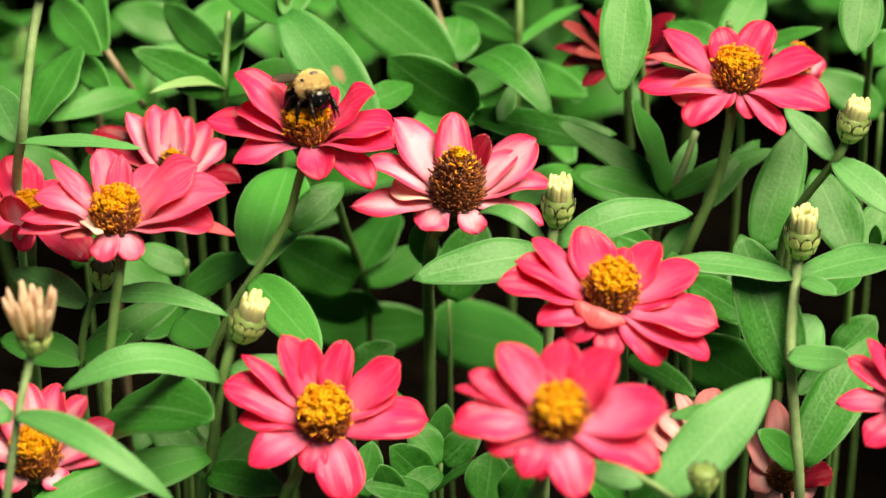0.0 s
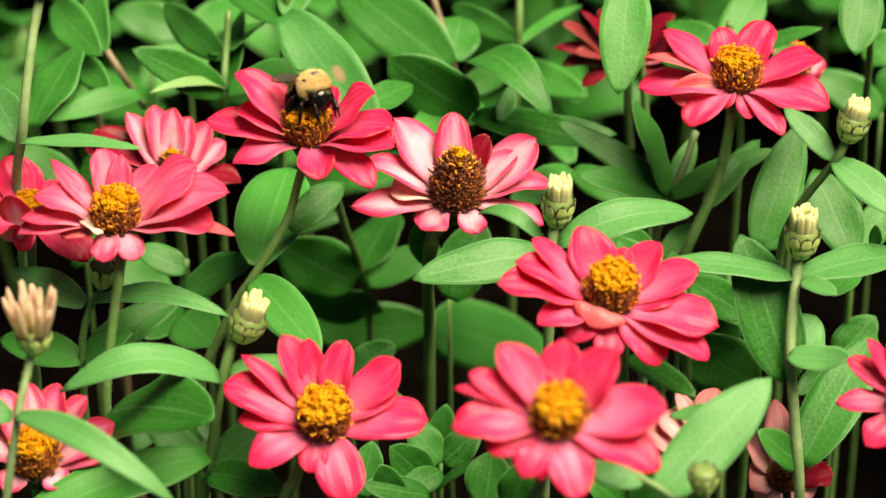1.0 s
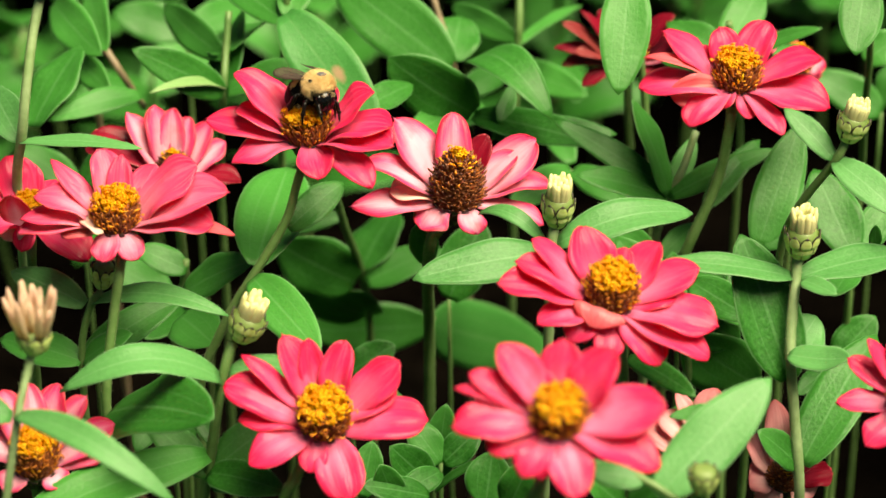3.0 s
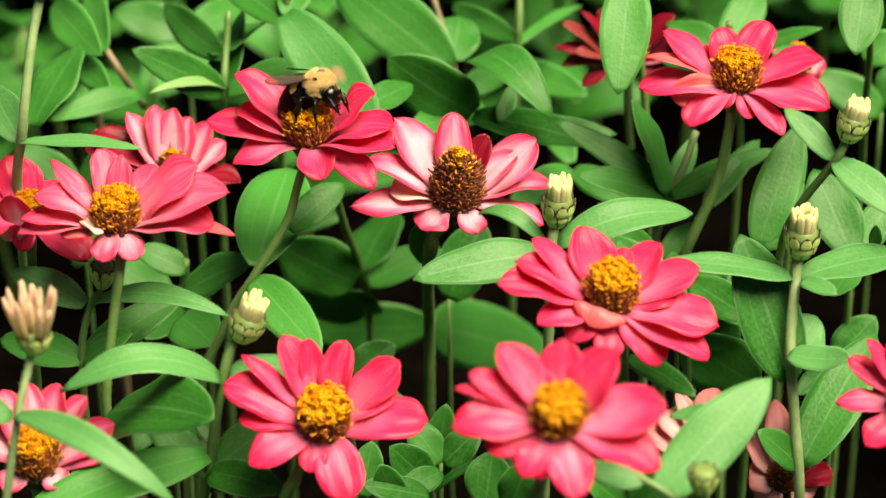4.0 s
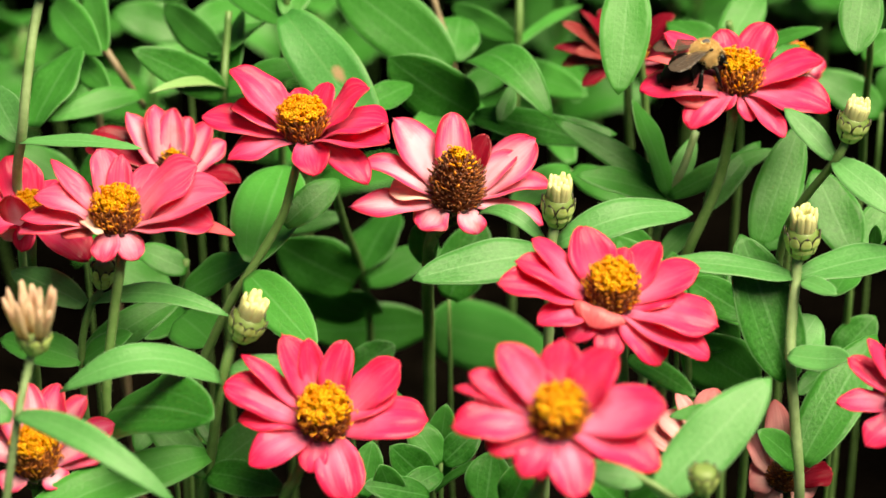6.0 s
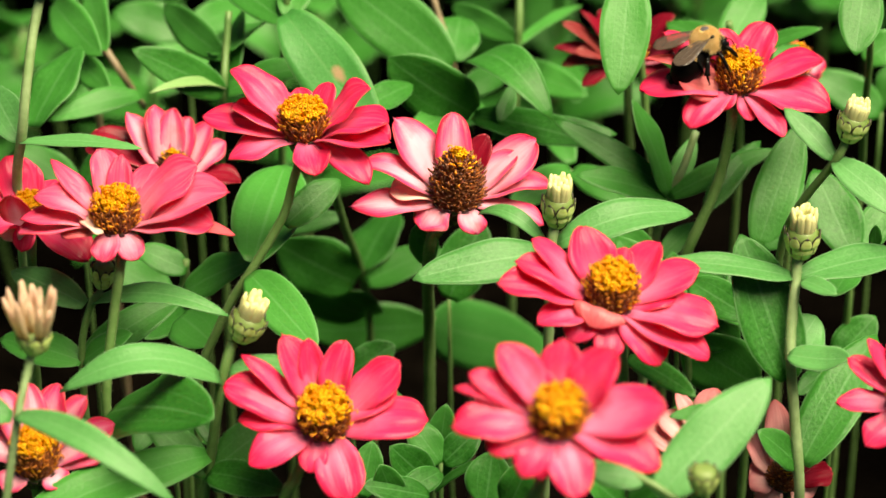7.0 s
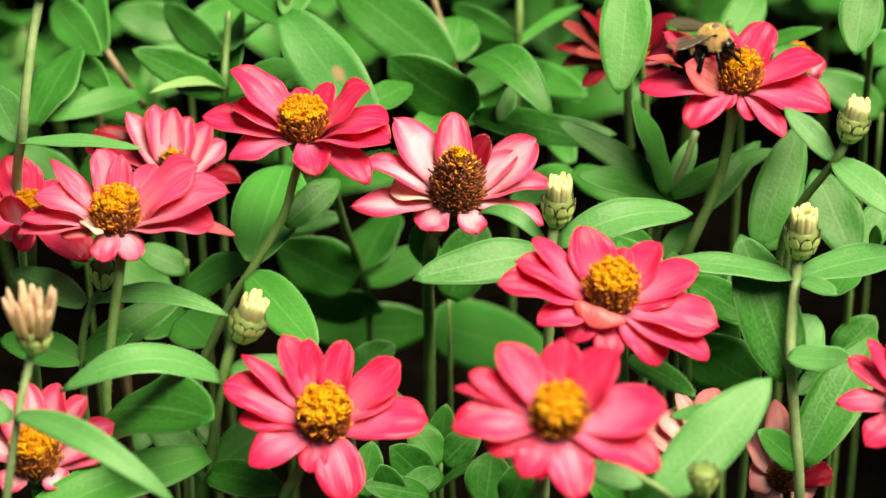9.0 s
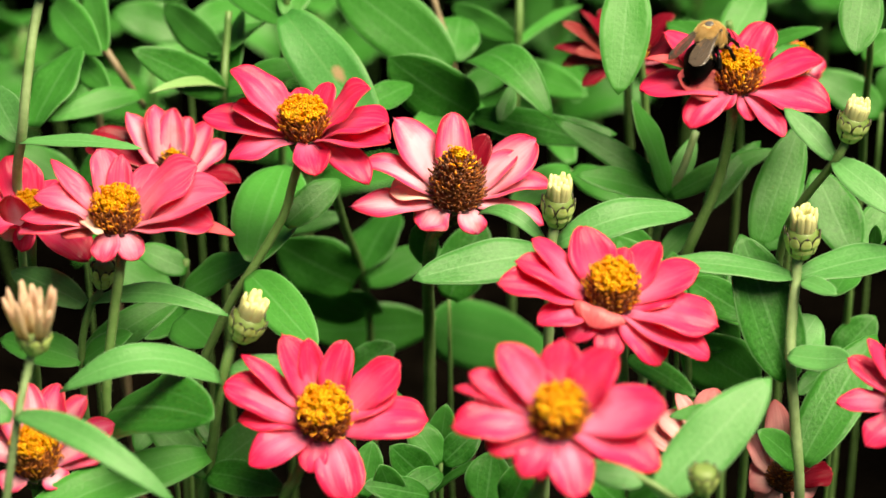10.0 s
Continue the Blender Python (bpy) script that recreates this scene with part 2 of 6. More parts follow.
# ---- mesh tools ----
def mesh_object(name, verts, faces, materials, parent=None, slots=None, uvs=None, label="", smooth=True):
    me = bpy.data.meshes.new(name)
    me.from_pydata([tuple(v) for v in verts], [], faces)
    for m in materials:
        me.materials.append(m)
    if slots is not None:
        me.polygons.foreach_set("material_index", slots)
    if smooth:
        me.polygons.foreach_set("use_smooth", [True] * len(me.polygons))
    if uvs is not None:
        layer = me.uv_layers.new(name="uv")
        loops = np.empty(len(me.loops), dtype=np.int32)
        me.loops.foreach_get("vertex_index", loops)
        layer.data.foreach_set("uv", np.asarray(uvs, dtype=np.float32)[loops].ravel())
    me.update()
    ob = new(name, me)
    if parent:
        ob.parent = parent
    if label:
        tagged(ob, label)
    return ob


def sheet(points, thick):
    """A closed thin blade over a grid of points: vertices, faces, slots (0 upper, 1 under) and uvs."""
    nu, nv = points.shape[:2]
    du, dv = np.gradient(points, axis=0), np.gradient(points, axis=1)
    n = np.cross(du, dv)
    n /= np.maximum(np.linalg.norm(n, axis=2, keepdims=True), 1e-12)
    rim = np.ones((nu, nv, 1))
    rim[:, 0], rim[:, -1], rim[0], rim[-1] = 0.35, 0.35, 0.35, 0.35
    verts = np.concatenate([(points + n * rim * thick / 2).reshape(-1, 3), (points - n * rim * thick / 2).reshape(-1, 3)])
    faces, slots, k = [], [], nu * nv
    for i in range(nu - 1):
        for j in range(nv - 1):
            a, b, c, d = i * nv + j, (i + 1) * nv + j, (i + 1) * nv + j + 1, i * nv + j + 1
            faces += [(a, b, c, d), (k + d, k + c, k + b, k + a)]
            slots += [0, 1]
    loop = [i * nv for i in range(nu)] + [(nu - 1) * nv + j for j in range(1, nv)]
    loop += [i * nv + nv - 1 for i in range(nu - 2, -1, -1)] + list(range(nv - 2, 0, -1))
    for a, b in zip(loop, loop[1:] + loop[:1]):
        faces.append((a, k + a, k + b, b))
        slots.append(1)
    g = np.stack(np.meshgrid(np.linspace(0, 1, nu), np.linspace(0, 1, nv), indexing="ij"), -1).reshape(-1, 2)
    return verts, faces, slots, np.concatenate([g, g])


def ribbon(base, end, normal, half, bow=0.0, curl=0.0, cup=0.0, side=0.0, twist=0.0, wave=0.0, nv=9, seed=0.0, tip_round=0.0, notch=0.0, us=None, ridge=0.0):
    """A blade from base to end; half: half widths along it. bow lifts its middle, curl drops its end, cup lifts its edges."""
    base, end = np.array(base), np.array(end)
    along = end - base
    size = np.linalg.norm(along)
    t0 = along / size
    n0 = np.array(normal) - np.dot(normal, t0) * t0
    n0 /= np.linalg.norm(n0)
    s0 = np.cross(n0, t0)
    nu = len(half)
    u = (np.linspace(0, 1, nu) if us is None else np.asarray(us))[:, None]
    mid = base + along * u + n0 * size * (bow * 4 * u * (1 - u)) + s0 * size * side * 4 * u * (1 - u) - n0 * size * curl * (u ** 4 - u)
    tan = np.gradient(mid, axis=0)
    tan /= np.linalg.norm(tan, axis=1, keepdims=True)
    s = np.cross(np.broadcast_to(n0, tan.shape), tan)
    s /= np.linalg.norm(s, axis=1, keepdims=True)
    n = np.cross(tan, s)
    a = np.radians(twist) * u
    s, n = s * np.cos(a) + n * np.sin(a), n * np.cos(a) - s * np.sin(a)
    out = np.zeros((nu, nv, 3))
    for j, v in enumerate(np.linspace(-1, 1, nv)):
        w = np.asarray(half)[:, None] * v
        ripple = wave * np.asarray(half)[:, None] * abs(v) ** 1.5 * np.sin(u * (9 + 2 * math.sin(seed)) + seed * 3 + (v > 0) * 1.7)
        out[:, j] = mid + s * w + n * (cup * np.abs(w) * abs(v) + ripple + ridge * np.asarray(half)[:, None] * math.cos(v * 8.2) * np.sin(np.clip(u, 0, 1) * 3.0))
        pull = tip_round * v * v - notch * math.cos(v * 7.5) * (1 - v * v)
        out[:, j] -= tan * (u ** 3) * size * pull
    return out


def tube(points, radii, sides=8):
    """Vertices and faces of a round stalk through the points."""
    pts = [Vector(p) for p in points]
    verts, faces = [], []
    ref = None
    for i, p in enumerate(pts):
        d = (pts[min(i + 1, len(pts) - 1)] - pts[max(i - 1, 0)]).normalized()
        ref = d.orthogonal() if ref is None else (ref - d * ref.dot(d))
        ref.normalize()
        o = d.cross(ref)
        for k in range(sides):
            a = 2 * math.pi * k / sides
            verts.append(p + (ref * math.cos(a) + o * math.sin(a)) * radii[i])
    for i in range(len(pts) - 1):
        for k in range(sides):
            a, b = i * sides + k, i * sides + (k + 1) % sides
            faces.append((a, b, b + sides, a + sides))
    faces.append(tuple(range(sides - 1, -1, -1)))
    faces.append(tuple(range((len(pts) - 1) * sides, len(pts) * sides)))
    return verts, faces


def smooth_line(points, steps=5):
    """Points of a smooth curve through the given ones."""
    p = [Vector(q) for q in points]
    p = [2 * p[0] - p[1]] + p + [2 * p[-1] - p[-2]]
    out = []
    for i in range(1, len(p) - 2):
        for k in range(steps):
            t = k / steps
            a, b, c, d = p[i - 1:i + 3]
            out.append(0.5 * ((2 * b) + (c - a) * t + (2 * a - 5 * b + 4 * c - d) * t * t + (3 * b - a - 3 * c + d) * t ** 3))
    return out + [p[-2]]


class Pile:
    """Gathers many small pieces into one mesh."""

    def __init__(self):
        self.v, self.f, self.s = [], [], []

    def add(self, verts, faces, slot=0):
        k = len(self.v)
        self.v += [tuple(v) for v in verts]
        self.f += [tuple(i + k for i in f) for f in faces]
        self.s += [slot] * len(faces)

    def make(self, name, materials, parent=None, label="", smooth=True):
        return mesh_object(name, self.v, self.f, materials, parent, self.s, None, label, smooth)


def turn_to(axis):
    return Vector((0, 0, 1)).rotation_difference(Vector(axis)).to_matrix()


def dome(rings, sides=16):
    """Verts and faces of a round body; rings: (radius, height)."""
    verts, faces = [], []
    for r, h in rings:
        for k in range(sides):
            a = 2 * math.pi * k / sides
            verts.append(Vector((r * math.cos(a), r * math.sin(a), h)))
    for i in range(len(rings) - 1):
        for k in range(sides):
            a, b = i * sides + k, i * sides + (k + 1) % sides
            faces.append((a, b, b + sides, a + sides))
    faces.append(tuple(range(sides - 1, -1, -1)))
    faces.append(tuple(range((len(rings) - 1) * sides, len(rings) * sides)))
    return verts, faces


# ---- the plants: all places in centimetres, z up from the soil ----
class Plant:
    def __init__(self, label, stem, radius, material=None, group="zinnias in the bed", category="flowering plant", name="zinnia_plant", fuzzy=True):
        self.fuzzy = fuzzy
        # young leaves under the buds are downy and paler, with their brighter light in the colour
        self.upper = DOWNY_LIT if "bud" in label or "spent" in label or "narrow spreading" in label else LEAF
        self.foot = Vector((stem[0][0], stem[0][1], 0)) / 100
        self.ob = tagged(new(name), label, category, group)
        self.ob.location = self.foot
        self.count = 0
        line = smooth_line([Vector(p) / 100 - self.foot for p in stem], 4)
        n = len(line)
        self.top, self.thick = line[-1], radius / 100
        r = [radius / 100 * (1.12 - 0.2 * i / n + 0.02 * math.sin(i * 1.9)) for i in range(n)]
        v, f = tube(line, r, 10)
        stalk = Pile()
        stalk.add(v, f)
        rnd = random.Random(int(self.foot.x * 1e4))
        for k in range(700 if fuzzy else 0):
            # pale bristles on the upper part of the stalk
            t = rnd.uniform(0.55, 1.0) * (n - 1.01)
            i = int(t)
            p = line[i].lerp(line[i + 1], t - i)
            d = (line[i + 1] - line[i]).normalized()
            o = d.orthogonal().normalized()
            o.rotate(Matrix.Rotation(rnd.uniform(0, 6.283), 3, d))
            e = d.cross(o) * 0.00005
            p = p + o * r[i] * 0.95
            tip = p + (o + d * rnd.uniform(-0.1, 0.6)).normalized() * rnd.uniform(0.0004, 0.0010)
            stalk.add([p + e, p - e, p + d * 0.00008, tip], [(0, 1, 3), (1, 2, 3), (2, 0, 3)], 1)
        stalk.make("stem", [material or STEM, BRISTLE], self.ob)

    def local(self, p):
        return Vector(p) / 100 - self.foot

    def branch(self, points, radius, material=None):
        line = smooth_line([self.local(p) for p in points], 5)
        v, f = tube(line, [radius / 100 * (1.1 - 0.2 * i / len(line)) for i in range(len(line))], 8)
        mesh_object("stem", v, f, [material or STEM], self.ob)

    def leaf(self, base, end, width, roll=0.0, bow=0.06, side=0.0, cup=0.12, shape=0.0, curl=0.0, label=""):
        b, e = self.local(base), self.local(end)
        axis = (e - b).normalized()
        up = Vector((0, 0, 1))
        n = (up - axis * up.dot(axis)).normalized()
        n.rotate(Matrix.Rotation(radians(roll), 3, axis))
        u = np.linspace(0, 1, 17)
        prof = (u + 0.035) ** (0.62 + shape) * (1.0 - u) ** (0.72 - 0.25 * shape)
        half = width / 200 * prof / prof.max()
        half[-1] = width / 200 * 0.03
        self.count += 1
        seed = self.count * 1.37 + b.x * 90
        p = ribbon(b, e, n, half, bow, curl, cup, side, 6 * math.sin(seed), 0.10, 9, seed)
        v, f, s, uv = sheet(p, 0.00055)
        if self.fuzzy:
            # fine pale hairs along the margin
            rnd = random.Random(int(seed * 50))
            v, uv = [tuple(q) for q in v], [tuple(q) for q in uv]
            for j, inner in ((0, 1), (8, 7)):
                for i in range(16):
                    for _ in range(4):
                        t = rnd.random()
                        q = p[i, j] * (1 - t) + p[i + 1, j] * t
                        out = p[i, j] - p[i, inner]
                        out = out / (np.linalg.norm(out) + 1e-9)
                        way = p[i + 1, j] - p[i, j]
                        way = way / (np.linalg.norm(way) + 1e-9)
                        e = way * 0.00005
                        tip = q + (out + way * rnd.uniform(-0.1, 0.5)) * rnd.uniform(0.0003, 0.0008)
                        k = len(v)
                        v += [tuple(q + e), tuple(q - e), tuple(q + np.array((0, 0, 0.00006))), tuple(tip)]
                        uv += [(0.5, 1.0)] * 4
                        f += [(k, k + 1, k + 3), (k + 1, k + 2, k + 3), (k + 2, k, k + 3)]
                        s += [0, 0, 0]
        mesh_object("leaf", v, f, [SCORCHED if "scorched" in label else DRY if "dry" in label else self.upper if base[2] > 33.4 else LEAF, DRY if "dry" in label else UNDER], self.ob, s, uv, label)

    def bloom(self, at, axis, radius, height, florets=1.0, petal_look=None, seed=1):
        """The green cup under a flower; its disc stands on it. Returns the head that petals are added to."""
        rnd = random.Random(seed)
        c, m = self.local(at), turn_to(axis)
        r, h = radius / 100, height / 100
        cup, f = dome([(0.003, -0.95 * r), (0.45 * r, -0.85 * r), (0.75 * r, -0.5 * r), (0.8 * r, -0.1 * r), (0.5 * r, 0.0)], 14)
        head = mesh_object("flower_head", [c + m @ v for v in cup], f, [BRACT], self.ob, None, None, "green cup of bracts under the flower")
        # the stalk widens into the cup
        end = c - m @ Vector((0, 0, 0.55 * r))
        v, f = tube(smooth_line([self.top - Vector((0, 0, 0.002)), self.top.lerp(end, 0.5) - Vector((0, 0, 0.0006)), end], 4), [self.thick * (0.95 + 0.09 * k) for k in range(9)], 10)
        mesh_object("neck", v, f, [STEM], head)
        scales = Pile()
        for row in range(3):
            for k in range(10):
                a = 2 * math.pi * (k + row * 0.5) / 10
                rad = r * (0.62 + 0.11 * row)
                z = -r * (0.8 - 0.28 * row)
                o, d = Vector((math.cos(a), math.sin(a), 0)), Vector((-math.sin(a), math.cos(a), 0))
                p = o * rad + Vector((0, 0, z))
                tip = o * (rad + r * 0.16) + Vector((0, 0, z + r * 0.34))
                q = [p - d * r * 0.17, p + d * r * 0.17, tip + d * r * 0.12, tip + o * 0.0002 + Vector((0, 0, r * 0.07)), tip - d * r * 0.12]
                q2 = [x - o * 0.0004 for x in q]
                scales.add([c + m @ x for x in q + q2], [(0, 1, 2, 3, 4), (9, 8, 7, 6, 5), (0, 5, 6, 1), (1, 6, 7, 2), (2, 7, 8, 3), (3, 8, 9, 4), (4, 9, 5, 0)])
        scales.make("bract", [RIM], head, "dark-edged overlapping bracts", False)
        # the disc: an upright wall of brown chaff under a crown of open florets
        cone = florets < 0.2

        def wall(t):
            """Radius and height of the disc's outside, from its foot to the middle of its top."""
            if cone:
                return r * 0.9 * math.cos(t * math.pi / 2) ** 0.72, h * 0.92 * math.sin(t * math.pi / 2)
            if t < 0.5:
                return r * (0.84 + 0.10 * math.sin(t * 2 * math.pi)), h * 0.72 * t * 2
            a = (t - 0.5) * math.pi
            return r * 0.80 * math.cos(a) ** 0.8, h * (0.72 + 0.16 * math.sin(a))

        v, f = dome([wall(i / 11) for i in range(12)], 20)
        disc = mesh_object("disc", [c + m @ x for x in v], f, [CORE], head, None, None, "domed disc of yellow and brown florets")
        chaff, stars = Pile(), Pile()
        golden = math.pi * (3 - math.sqrt(5))
        z0 = Vector((0, 0, 1))
        chaffs = 520 if cone else 260
        for i in range(chaffs):
            t = (i + 0.5) / chaffs * (0.98 if cone else 0.62)
            a = i * golden
            rad, z = wall(t)
            o = Vector((math.cos(a), math.sin(a), 0))
            p = o * rad * 0.97 + z0 * z
            out = (o * (0.30 if not cone else 0.7 * (1 - t) + 0.1) + z0 + Vector((rnd.gauss(0, 0.36 if cone else 0.26), rnd.gauss(0, 0.36 if cone else 0.26), 0))).normalized()
            side = z0.cross(o)
            w, q = r * (rnd.uniform(0.045, 0.085) if cone else rnd.uniform(0.03, 0.07)), r * (rnd.uniform(0.10, 0.40) if cone else rnd.uniform(0.22, 0.55))
            tip = p + out * q + o * r * 0.05
            mid = p + out * q * 0.6 + o * r * 0.07
            chaff.add([p + side * w, p + o * w * 0.8, p - side * w, mid + side * w * 0.8, mid + o * w * 0.7, mid - side * w * 0.8, tip],
                      [(0, 1, 4, 3), (1, 2, 5, 4), (3, 4, 6), (4, 5, 6), (2, 0, 3, 5), (5, 3, 6)], 1 if rnd.random() < (0.14 if cone else 0.05) else 0)
        number = int(190 * florets)
        for i in range(number):
            t = 1 - (i + 0.5) / number * (florets * 0.5 if cone else 0.26 + 0.24 * florets)
            a = i * golden + rnd.uniform(-0.2, 0.2)
            if cone:
                t = max(t, 0.72)
            rad, z = wall(t)
            o = Vector((math.cos(a), math.sin(a), 0))
            p = o * rad * 0.95 + z0 * (z - 0.03 * r)
            out = (o * 0.9 * (rad / r) ** 2 + z0 + Vector((rnd.gauss(0, 0.13), rnd.gauss(0, 0.13), 0))).normalized()
            side = out.orthogonal().normalized()
            over = out.cross(side)
            s, q = r * rnd.uniform(0.085, 0.13), r * rnd.uniform(0.20, 0.50)
            hub = p + out * q
            ring = [(side * math.cos(k * math.pi / 3) + over * math.sin(k * math.pi / 3)) for k in range(6)]
            stars.add([p + d * s * 0.45 for d in ring] + [hub + d * s * 0.62 for d in ring], [(k, (k + 1) % 6, 6 + (k + 1) % 6, 6 + k) for k in range(6)])
            spin = rnd.uniform(0, 2)
            for k in range(5):
                b = spin + k * 2 * math.pi / 5
                d = side * math.cos(b) + over * math.sin(b)
                e = out.cross(d)
                u1 = rnd.uniform(0.1, 0.6)
                stars.add([hub + out * s * 0.1, hub + d * s * 0.7 + e * s * 0.5 + out * s * 0.35, hub + d * s * 1.3 + out * s * u1,
                           hub + d * s * 0.7 - e * s * 0.5 + out * s * 0.35, hub + d * s * 0.75 - out * s * 0.2],
                          [(0, 1, 2), (0, 2, 3), (1, 4, 2), (2, 4, 3), (0, 4, 1), (0, 3, 4)])
        # curled stigmas that stand out of the crown and down its wall
        for i in range(14 if cone else 60):
            t = rnd.uniform(0.72, 0.95) if cone else rnd.uniform(0.12, 0.85)
            a = rnd.uniform(0, 2 * math.pi)
            rad, z = wall(t)
            o = Vector((math.cos(a), math.sin(a), 0))
            way = (o * rnd.uniform(0.3, 1.0) + z0 * rnd.uniform(0.4, 1.0)).normalized()
            side = way.cross(z0 + o * 0.3).normalized() * rnd.choice((-1, 1))
            q = r * rnd.uniform(0.22, 0.40)
            p = o * rad + z0 * z
            line = [p, p + way * q * 0.6, p + way * q + side * q * 0.15, p + way * q * 1.1 + side * q * 0.4, p + way * q * 0.9 + side * q * 0.55]
            v, f = tube(line, [r * w for w in (0.022, 0.025, 0.028, 0.028, 0.02)], 5)
            stars.add(v, f, 0 if t > 0.6 else 2)
        for pile, name, mat, text in ((stars, "floret", YELLOW, "bright orange-yellow star florets"), (chaff, "chaff", CHAFF_DARK if cone else BROWN, "reddish-brown chaff with golden tips")):
            if pile.v:
                pile.v = [tuple(c + m @ Vector(x)) for x in pile.v]
                tagged(pile.make(name, [mat, BROWN if cone else YELLOW, AMBER], head, text), kind="stuff")
        return head, c, m, r, petal_look or CORAL

    def petal(self, bloom, azimuth, size, width, rise, bow=0.04, curl=0.06, cup=0.14, look=None, under=None, side=0.0, twist=0.0, roll=0.0):
        head, c, m, r, usual = bloom
        a, e = radians(azimuth), radians(rise)
        o = Vector((math.cos(a), math.sin(a), 0))
        b = o * r * 0.72
        tip = o * r * 0.8 + (o * math.cos(e) + Vector((0, 0, math.sin(e)))) * size / 100
        n = Vector((0, 0, math.cos(e))) - o * math.sin(e)
        n.rotate(Matrix.Rotation(radians(roll), 3, (tip - b).normalized()))
        u = np.sin(np.linspace(0, 1, 16) * math.pi / 2) ** 1.1
        prof = np.where(u < 0.54, 0.50 + 0.50 * np.sin(u / 0.54 * math.pi / 2) ** 1.2, np.sqrt(np.clip(1 - ((u - 0.54) / 0.463) ** 2, 0, 1)))
        half = width / 200 * prof
        self.count += 1
        seed = self.count * 2.31 + azimuth
        rnd = random.Random(int(seed * 100))
        half = half * (1 + 0.07 * np.sin(u * rnd.uniform(5, 9) + rnd.uniform(0, 6)) * u)
        p = ribbon(b, tip, n, half, bow + rnd.uniform(-0.03, 0.04), curl + rnd.uniform(-0.05, 0.07), cup + rnd.uniform(-0.16, 0.14), side + rnd.uniform(-0.025, 0.025),
                   twist + rnd.uniform(-13, 13), rnd.uniform(0.05, 0.16), 13, seed, 0.02, rnd.choice((0.0, 0.006, 0.016, 0.026)), u, rnd.uniform(0.03, 0.075))
        # a slightly torn, uneven end
        for j in range(13):
            p[:, j] -= (np.array(o) * math.cos(e) + np.array((0, 0, math.sin(e)))) * (u[:, None] ** 8) * size / 100 * abs(rnd.gauss(0, 0.022))
        p = np.array(c)[None, None] + p @ np.array(m).T
        v, f, s, uv = sheet(p, 0.00045)
        return mesh_object("petal", v, f, [look or usual, under or BACKSIDE], head, s, uv), c + m @ b, m @ o.cross(Vector((0, 0, 1)))

    def bud(self, at, axis, radius, height, young=8, reach=0.55, seed=3, tint=None, spread=0.62, slim=1.0, flare=1.0):
        """An opening bud: overlapping dark-rimmed bracts and a tuft of young petals."""
        rnd = random.Random(seed)
        c, m = self.local(at), turn_to(axis)
        r, h = radius / 100, height / 100
        v, f = dome([(0.22 * r, -0.05 * h), (0.46 * r, 0.06 * h), (0.72 * r, 0.3 * h), (0.88 * r, 0.6 * h), (0.8 * r, 0.9 * h), (0.5 * r, 0.97 * h)], 14)
        core = mesh_object("bud", [c + m @ x for x in v], f, [BRACT], self.ob, None, None, "rounded green bud with overlapping scales")
        for row, (rad, z, n) in enumerate(((0.50, 0.02, 6), (0.76, 0.22, 8), (0.92, 0.48, 9))):
            for k in range(n):
                a = 2 * math.pi * (k + row * 0.5) / n + rnd.uniform(-0.08, 0.08)
                o = Vector((math.cos(a), math.sin(a), 0))
                base = o * r * rad + Vector((0, 0, z * h))
                tip = o * r * (rad + 0.16 - 0.04 * row + rnd.uniform(-0.03, 0.05)) + Vector((0, 0, (z + 0.44) * h))
                half = np.array([0.30, 0.37, 0.40, 0.37, 0.29, 0.17, 0.03]) * r * 0.95
                p = ribbon(base, tip, o, half, 0.05, -0.10, -0.22, 0, 0, 0, 9, k)
                p = np.array(c)[None, None] + p @ np.array(m.to_3x3()).T
                v, f, s, uv = sheet(p, 0.0006)
                mesh_object("bract", v, f, [SCALE, SCALE], core, s, uv)
        for k in range(young):
            a = 2 * math.pi * k / young + rnd.uniform(-0.1, 0.1)
            o = Vector((math.cos(a), math.sin(a), 0))
            inner = 0.35 if k % 3 == 0 else spread
            base = o * r * inner * 0.8 + Vector((0, 0, 0.7 * h))
            tip = o * r * inner * flare * rnd.uniform(0.95, 1.15) + Vector((0, 0, h * (1 + reach * rnd.uniform(0.8, 1.1))))
            half = np.array([0.17, 0.20, 0.22, 0.21, 0.17, 0.08]) * r * slim
            p = ribbon(base, tip, o, half, 0.03, 0, -0.7, 0, 0, 0, 5, k)
            p = np.array(c)[None, None] + p @ np.array(m.to_3x3()).T
            v, f, s, uv = sheet(p, 0.0012)
            mesh_object("young_petal", v, f, [tint or CREAM, tint or CREAM], core, s, uv)
        return core



p = Plant('coral-pink zinnia in full bloom on a bent green stem', [(-8.97, 1.17, -1.00), (-8.65, 1.09, 2.55), (-8.36, 1.00, 6.10), (-8.09, 0.91, 9.66), (-7.86, 0.82, 13.21), (-7.68, 0.72, 16.76), (-7.55, 0.62, 20.31), (-7.46, 0.52, 23.86), (-7.40, 0.41, 27.41), (-7.36, 0.30, 30.97), (-6.69, 0.36, 32.89), (-6.20, 0.45, 33.94), (-5.54, 0.57, 35.05), (-4.68, 0.92, 36.50), (-4.37, 1.20, 37.49), (-4.13, 1.48, 38.28)], 0.14)
bee_plant = p
p.leaf((-5.65, 1.45, 34.57), (-4.92, 6.88, 34.66), 2.21, 7, 0.03, shape=0.1)
p.leaf((-5.66, 0.26, 34.94), (-3.58, -2.82, 34.43), 1.41, 24, 0.05, cup=0.05)
